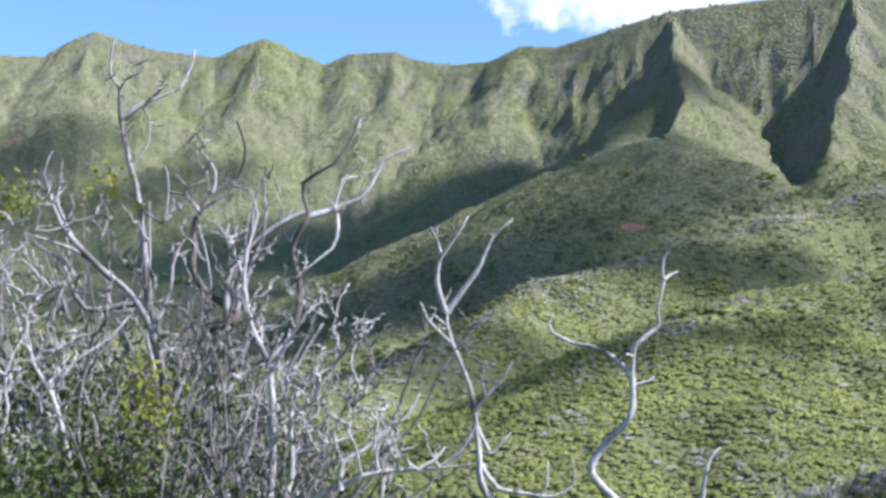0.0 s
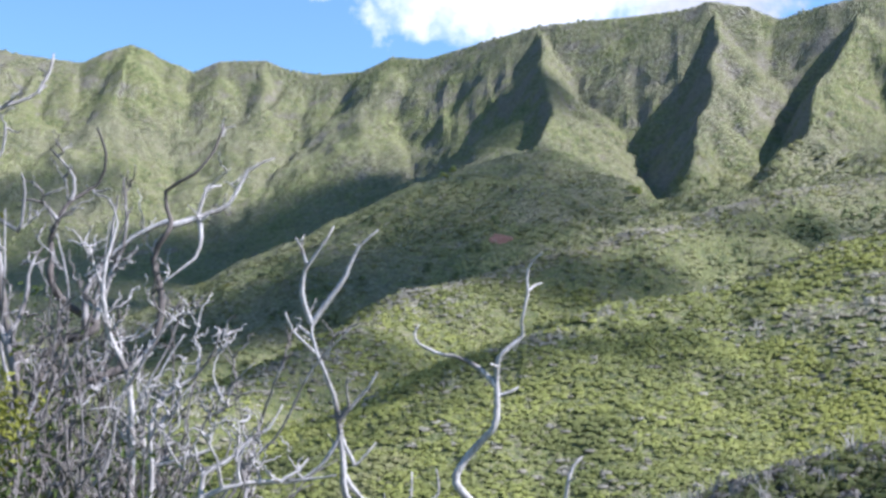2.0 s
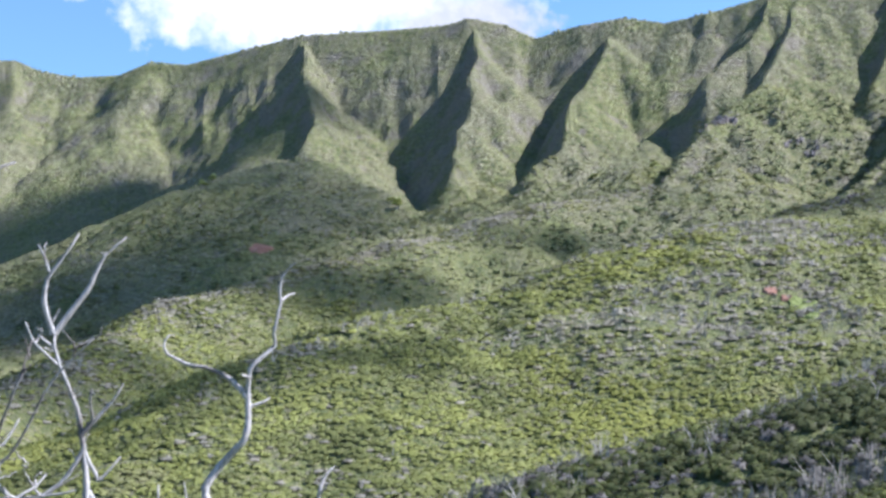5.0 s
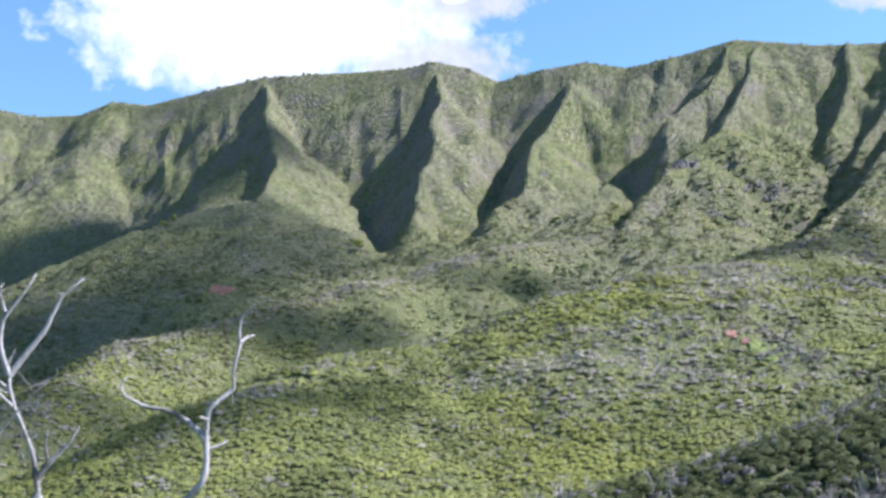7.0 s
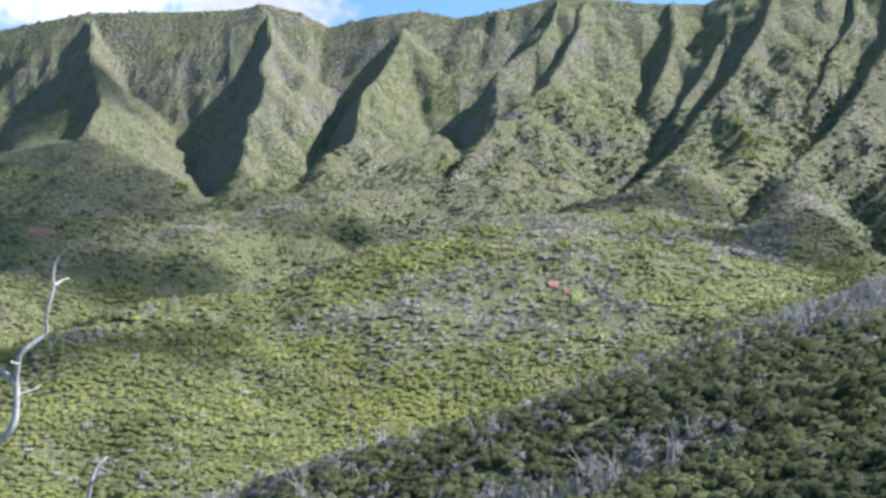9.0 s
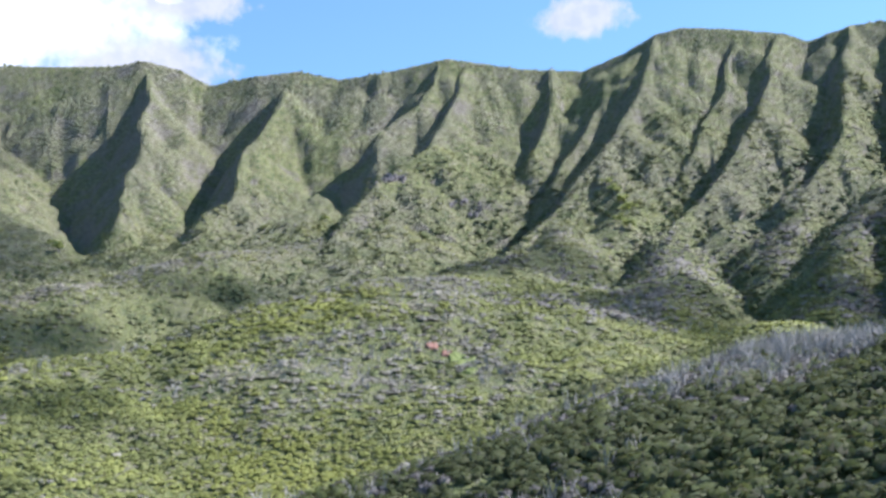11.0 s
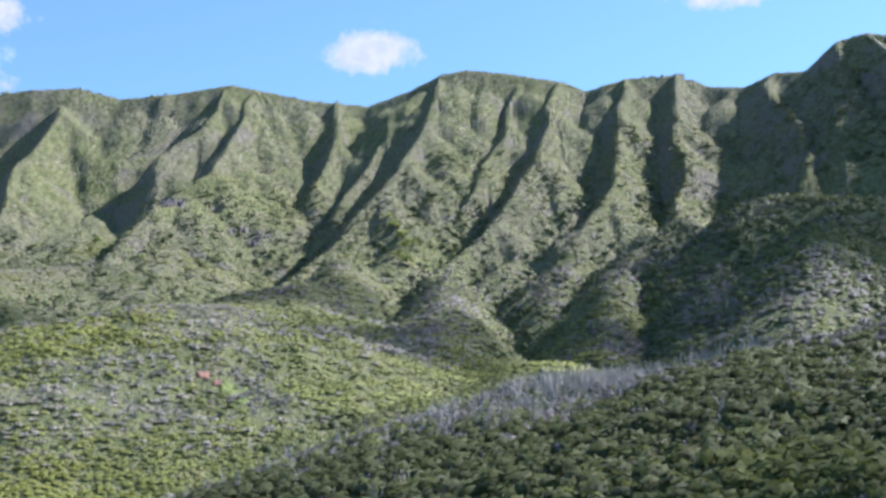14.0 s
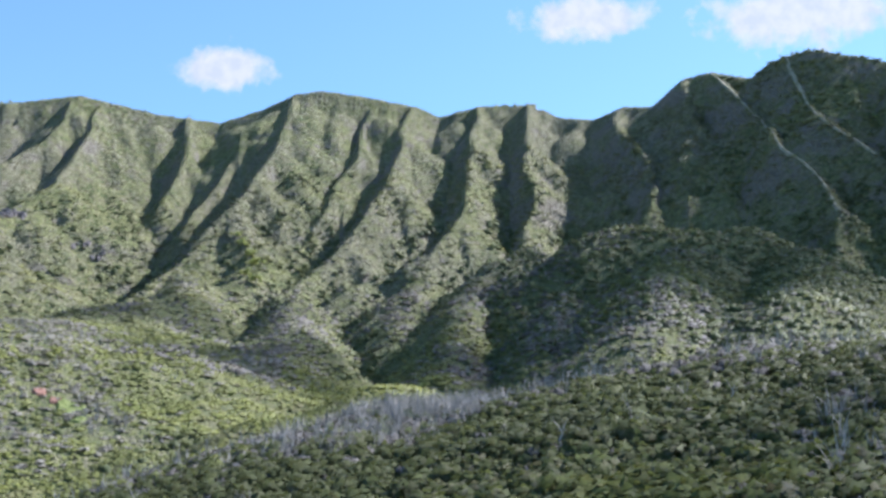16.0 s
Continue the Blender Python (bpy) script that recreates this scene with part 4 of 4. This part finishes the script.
dead_tree("dead_tree", -3.5, 5.8, [
    [(-0.38, 1.12), (-0.19, 1.23), (0.02, 1.33), (0.17, 1.36), (0.36, 1.37), (0.5, 1.39)], [(-0.07, 1.27), (-0.06, 1.39), (0.03, 1.44), (0.11, 1.52), (0.21, 1.59), (0.27, 1.69)],
    [(0.09, 1.36), (0.08, 1.46), (0.14, 1.55)], [(0.02, 1.33), (-0.01, 1.46), (-0.08, 1.58)], [(0.26, 1.36), (0.34, 1.41), (0.38, 1.46)]], 0.024, "leaning dead tree with a long low limb", 10, 0.2)
dead_tree("dead_tree", -17.0, 5.6, [
    [(0.21, 1.14), (0.15, 1.43), (0.08, 1.65), (0.0, 1.78), (-0.07, 1.96), (-0.14, 2.14)], [(0.08, 1.65), (0.16, 1.79), (0.29, 1.88), (0.37, 1.98)], [(0.0, 1.78), (-0.03, 1.96), (0.01, 2.1)],
    [(0.15, 1.43), (0.02, 1.51), (-0.07, 1.65), (-0.19, 1.78)], [(-0.14, 2.14), (-0.19, 2.23), (-0.21, 2.32)]], 0.018, "grey dead shrub with tangled stems", 20, 0.28)
dead_tree("dead_tree", -19.0, 5.5, [[(0.2, 1.15), (0.18, 1.25), (0.13, 1.36), (0.09, 1.49), (0.0, 1.6)], [(0.15, 1.34), (0.2, 1.36), (0.19, 1.43)], [(0.09, 1.49), (0.11, 1.6), (0.09, 1.73), (0.15, 1.87)]],
          0.018, "pale dead shrub with thin stems", 20, 0.25)


def ridge_snag(az, el, high, seed):
    """A bare forked trunk that stands above the shrubs of the near ridge."""
    dice = random.Random(seed)
    at = slope_at(az, el)
    r, z0 = math.hypot(at.x, at.y), at.z
    trunk, u = [], 0.0
    for k in range(6):
        trunk.append((round(u, 2), round(z0 + 0.3 + high * 0.6 * k / 5, 2)))
        u += dice.gauss(0, 0.14)
    stems = [trunk]
    for _ in range(4):
        u, h = trunk[dice.choice((2, 3, 4, 5))]
        lean = dice.choice((-1, 1)) * dice.uniform(0.1, 0.32)
        stems.append([(round(u + lean * k + dice.gauss(0, 0.05) * (k > 0), 2), round(h + high * 0.14 * k, 2)) for k in range(4)])
    return dead_tree("dead_tree", az, r, stems, 0.085, "bare pale dead trunk standing above green shrubs", 0, 0.4, 0.3)


for n, (az, el, high) in enumerate([(31.6, 0.9, 3.6), (26.5, -1.0, 3.2), (27.2, -1.3, 3.4), (37.1, -1.6, 3.0), (36.2, -1.9, 3.2), (47.9, 5.0, 3.8), (41.6, 3.6, 3.4), (55.0, 4.4, 3.2), (51.6, 3.6, 3.0), (44.5, 4.7, 3.8), (34.0, 1.0, 3.0), (59.0, 5.6, 3.0)]):
    ridge_snag(az, el, high, 300 + n)


def thicket(az, r, stems, high, wide, seed, pale=False):
    """A dead shrub of thin crooked stems that rise together."""
    dice = random.Random(seed)
    lines = []
    for _ in range(stems):
        u, lean, h = dice.gauss(0, 0.1), max(-0.55, min(0.55, dice.gauss(0, wide))), dice.uniform(0.5, 1.0) * (high - 0.7)
        line, bend = [], 0.0
        for k in range(7):
            line.append((round(u + lean * k / 6 + bend, 3), round(0.7 + h * k / 6 + dice.gauss(0, 0.02), 3)))
            bend += dice.gauss(0, 0.055)
        lines.append(line)
    if pale:
        return dead_tree("dead_shrub", az, r, lines, 0.021, "pale dead shrub with crooked interlaced branches", 5, 0.26, 0.4, 1, WORN)
    return dead_tree("dead_shrub", az, r, lines, 0.0165, "tangled grey dead shrub with fine bare twigs", 7, 0.24, 0.35, 1, GREY)


for n, (az, r, stems, high, wide) in enumerate([(-18.5, 6.0, 10, 2.3, 0.4), (-16.0, 6.4, 10, 2.25, 0.45), (-13.5, 6.0, 10, 2.15, 0.45), (-11.0, 6.2, 11, 2.15, 0.4), (-9.0, 6.4, 10, 2.15, 0.35), (-6.5, 6.3, 9, 2.0, 0.35),
                                                (-4.5, 6.4, 7, 1.8, 0.28), (-14.8, 5.4, 9, 1.8, 0.4), (-11.5, 5.5, 9, 1.75, 0.35), (-7.8, 5.6, 8, 1.7, 0.35), (-2.0, 6.6, 5, 1.6, 0.25), (-17.2, 5.5, 8, 1.9, 0.4), (-5.8, 5.7, 7, 1.6, 0.3), (-9.8, 7.0, 9, 2.3, 0.4)]):
    thicket(az, r, stems, high, wide, 40 + n)
for n, (az, r, stems, high, wide) in enumerate([(-17.6, 6.6, 6, 2.5, 0.6), (-14.4, 6.9, 6, 2.75, 0.6), (-12.0, 6.4, 6, 2.6, 0.55), (-9.6, 6.6, 6, 2.6, 0.6), (-7.2, 6.2, 6, 2.3, 0.5), (-15.8, 5.9, 6, 2.2, 0.55), (-10.8, 5.8, 6, 2.15, 0.55), (-5.6, 6.6, 5, 2.1, 0.4), (-13.2, 7.3, 6, 2.7, 0.6)]):
    thicket(az, r, stems, high, wide, 60 + n, True)

LEAVES = foliage_material("glossy_shrub_leaves", (0.052, 0.082, 0.022), (0.115, 0.150, 0.040), (0.19, 0.18, 0.05), 0.3, 9.0)
YELLOWING = foliage_material("yellowing_leaves", (0.16, 0.17, 0.03), (0.26, 0.26, 0.05), (0.30, 0.26, 0.06), 0.3, 9.0)


def leafy_shrub(az, r, low, high, wide, leaves, material, label, seed):
    """A living shrub: thin stems from the ground and many separate leaves."""
    dice = np.random.default_rng(seed)
    a = radians(az)
    foot = Vector((r * math.sin(a), r * math.cos(a), 0))
    foot.z = float(land(np.array([foot.x]), np.array([foot.y]))[0]) - 0.05
    shrub = thing("leafy_shrub", foot, label, "shrub", "leafy shrubs")
    mid = np.array([0, 0, 0.5 * (low + high) - foot.z])
    leaves = int(1.7 * leaves)
    tips = mid + dice.normal(size=(14, 3)) * (0.45 * wide, 0.45 * wide, 0.28 * (high - low))
    for tip in tips[:14 if wide > 0.2 else 1]:
        knee = np.array([0.4 * tip[0] + dice.normal(0, 0.05), 0.4 * tip[1] + dice.normal(0, 0.05), 0.55 * tip[2]])
        co, faces, _ = tube([(0, 0, 0), tuple(knee), tuple(tip)], [0.007, 0.005, 0.002], 5, 0.004, seed)
        mesh_part("stem", co, faces, GREY, shrub, smooth=True)
    hub = tips[dice.integers(0, len(tips), leaves)]
    at = hub + dice.normal(size=(leaves, 3)) * (0.16 * wide + 0.03)
    way = dice.normal(size=(leaves, 3)) + (0, 0, 0.5)
    way /= np.linalg.norm(way, axis=1, keepdims=True)
    across = np.cross(way, dice.normal(size=(leaves, 3)))
    across /= np.linalg.norm(across, axis=1, keepdims=True)
    fold = np.cross(way, across)
    l = dice.uniform(0.012, 0.026, (leaves, 1))
    co = np.stack([at - way * l, at + across * l * 0.42 + fold * l * 0.12, at + way * l, at - across * l * 0.42 + fold * l * 0.12], 1).reshape(-1, 3)
    i = np.arange(leaves)[:, None] * 4
    mesh_part("leaves", co, np.concatenate([i + (0, 1, 2), i + (0, 2, 3)]), material, shrub)["kind"] = "stuff"


# the last four, at the back, are added as the thicket's dark shaded interior
for n, (az, r, low, high, wide, count) in enumerate([(-17.5, 5.4, 0.9, 1.45, 0.5, 1100), (-15.0, 5.8, 0.9, 1.5, 0.5, 1100), (-16.4, 6.2, 1.3, 1.85, 0.35, 450), (-12.5, 5.7, 0.9, 1.45, 0.45, 900), (-18.8, 5.9, 1.2, 1.8, 0.4, 600),
                                                     (-10.0, 5.9, 1.0, 1.6, 0.35, 450), (-8.0, 6.3, 0.9, 1.3, 0.45, 600), (-11.2, 6.6, 1.5, 2.0, 0.3, 220), (-5.5, 6.5, 0.8, 1.3, 0.35, 350), (-16.0, 7.2, 0.8, 1.75, 0.7, 2200), (-12.0, 7.4, 0.8, 1.7, 0.7, 2000), (-8.5, 7.4, 0.7, 1.45, 0.6, 1500), (-19.5, 6.8, 0.9, 1.9, 0.6, 1800)]):
    leafy_shrub(az, r, low, high, wide, count, LEAVES, "dark green leafy shrub among dead branches", 70 + n)
for n, (az, r, low, high, wide, count) in enumerate([(-12.4, 5.4, 1.5, 1.75, 0.13, 170), (-18.3, 6.0, 2.42, 2.56, 0.1, 70), (-14.2, 6.5, 2.6, 2.75, 0.1, 50), (-13.9, 5.6, 1.25, 1.45, 0.12, 90)]):
    leafy_shrub(az, r, low, high, wide, count, YELLOWING, "yellow-green leafy sprig among dead branches", 90 + n)


# ---- clouds ----
def cloud_material(name, alpha_scale, glow, firm, flat, most=1.0):
    """White vapour: thick in the middle of its own bounds, torn and thin towards them."""
    m, tree, bsdf = shader(name)
    coords = tree.nodes.new("ShaderNodeTexCoord")
    at = tree.nodes.new("ShaderNodeNewGeometry").outputs["Position"]
    centre = tree.nodes.new("ShaderNodeVectorMath")
    centre.operation = "SUBTRACT"
    centre.inputs[1].default_value = (0.5, 0.5, 0.5)
    tree.links.new(coords.outputs["Generated"], centre.inputs[0])
    level = tree.nodes.new("ShaderNodeVectorMath")
    level.operation = "MULTIPLY"
    level.inputs[1].default_value = flat
    tree.links.new(centre.outputs[0], level.inputs[0])
    far = tree.nodes.new("ShaderNodeVectorMath")
    far.operation = "LENGTH"
    tree.links.new(level.outputs[0], far.inputs[0])
    torn = noise_of(tree, at, alpha_scale, 7, 0.62)
    gap = put(tree, "ShaderNodeMath")
    gap.operation = "MULTIPLY_ADD"
    tree.links.new(far.outputs["Value"], gap.inputs[0])
    gap.inputs[1].default_value, gap.inputs[2].default_value = -2.0, 1.12 - firm * 0.6
    full = put(tree, "ShaderNodeMath")
    full.operation = "MULTIPLY_ADD"
    tree.links.new(torn, full.inputs[0])
    full.inputs[1].default_value = firm
    tree.links.new(gap.outputs[0], full.inputs[2])
    thick = ramp_of(tree, full.outputs[0], [(0.30, (0, 0, 0)), (0.46, tuple([0.6 * most] * 3)), (0.62, tuple([most] * 3))])
    tree.links.new(thick, bsdf.inputs["Alpha"])
    bsdf.inputs["Base Color"].default_value = (0.9, 0.92, 0.95, 1)
    bsdf.inputs["Roughness"].default_value = 1.0
    bsdf.inputs["Specular IOR Level"].default_value = 0.0
    # far clouds emit their sunlit brightness; noise in the colour paints their shading
    if glow:
        bsdf.inputs["Base Color"].default_value = (0, 0, 0, 1)
        shade = noise_of(tree, at, alpha_scale * 1.6, 5)
        tree.links.new(ramp_of(tree, shade, [(0.35, (0.84, 0.88, 0.95)), (0.6, (1, 1, 1))]), bsdf.inputs["Emission Color"])
        bsdf.inputs["Emission Strength"].default_value = glow
    return m


def far_cloud(az, el, wide, high, material, label):
    """A cloud so far off that it keeps its place in the sky: a shallow dome of vapour."""
    at = Vector(spot(az, el, 4600))
    n, m = 25, 13
    u, v = np.meshgrid(np.linspace(-1, 1, n), np.linspace(-1, 1, m), indexing="ij")
    co = np.stack([wide * u, 60 * (u * u + v * v), high * v], -1).reshape(-1, 3)
    i = (np.arange(n - 1)[:, None] * m + np.arange(m - 1)).ravel()
    ob = mesh_of("backdrop", co, np.stack([i, i + m, i + m + 1, i + 1], 1), material, True)
    ob.matrix_world = look(at, (0, 0, EYE)) @ pose(0, 0, 0, -90)
    return tagged(ob, label, "cloud", "clouds", "structure")


def shading_cloud(at, turn, wide, deep, high, seed):
    """An unseen cloud added to shade a slope: one lumpy heap of vapour, flat below."""
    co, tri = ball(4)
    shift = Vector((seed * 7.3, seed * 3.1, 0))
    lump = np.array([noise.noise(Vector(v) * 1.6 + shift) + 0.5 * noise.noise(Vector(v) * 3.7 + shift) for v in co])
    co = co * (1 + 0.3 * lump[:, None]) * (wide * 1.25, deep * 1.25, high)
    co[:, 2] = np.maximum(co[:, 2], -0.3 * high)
    ob = mesh_of("cloud", co, tri, SHADING, True)
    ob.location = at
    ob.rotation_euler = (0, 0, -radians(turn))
    return tagged(ob, "unseen cloud placed above the valley to shade the slopes", "cloud", "clouds", "structure")


VAPOUR, SMALL, SHADING = cloud_material("far_cumulus", 0.0060, 0.52, 1.0, (1, 0, 1)), cloud_material("far_small_cumulus", 0.012, 0.34, 1.0, (1, 0, 1), 0.9), cloud_material("shading_vapour", 0.010, 0, 0.9, (1, 1, 0), 0.52)
far_cloud(9.6, 19.5, 1120, 410, VAPOUR, "big bright white heaped cloud behind the mountain crest")
far_cloud(17.5, 17.6, 420, 170, SMALL, "white cloud low behind the mountain crest")
far_cloud(19.3, 20.4, 330, 110, SMALL, "torn wisps of white cloud in the blue sky")
far_cloud(36.7, 19.9, 250, 125, SMALL, "small white cloud in the blue sky")
far_cloud(53.2, 22.3, 380, 120, SMALL, "flat white cloud in the blue sky")
far_cloud(62.8, 22.0, 520, 190, SMALL, "white cloud beyond the mountain peak")
# unseen clouds, each set sunward of the slope that it is to darken
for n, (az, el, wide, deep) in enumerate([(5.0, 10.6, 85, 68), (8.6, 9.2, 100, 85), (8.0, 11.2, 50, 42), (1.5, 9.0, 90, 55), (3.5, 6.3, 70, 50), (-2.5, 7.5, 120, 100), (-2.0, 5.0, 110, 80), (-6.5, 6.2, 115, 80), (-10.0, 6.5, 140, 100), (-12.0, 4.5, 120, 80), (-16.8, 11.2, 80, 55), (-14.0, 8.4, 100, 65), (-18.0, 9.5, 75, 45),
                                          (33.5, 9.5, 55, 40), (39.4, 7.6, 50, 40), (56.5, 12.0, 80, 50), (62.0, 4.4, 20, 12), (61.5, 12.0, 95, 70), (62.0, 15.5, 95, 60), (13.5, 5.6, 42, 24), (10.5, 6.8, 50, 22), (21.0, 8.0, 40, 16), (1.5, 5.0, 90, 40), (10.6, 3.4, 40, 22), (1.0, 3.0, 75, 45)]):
    shading_cloud(slope_at(az, el) + SUN_WAY * 1600, az, wide, deep, 50 if wide > 50 else 30, 20 + n)
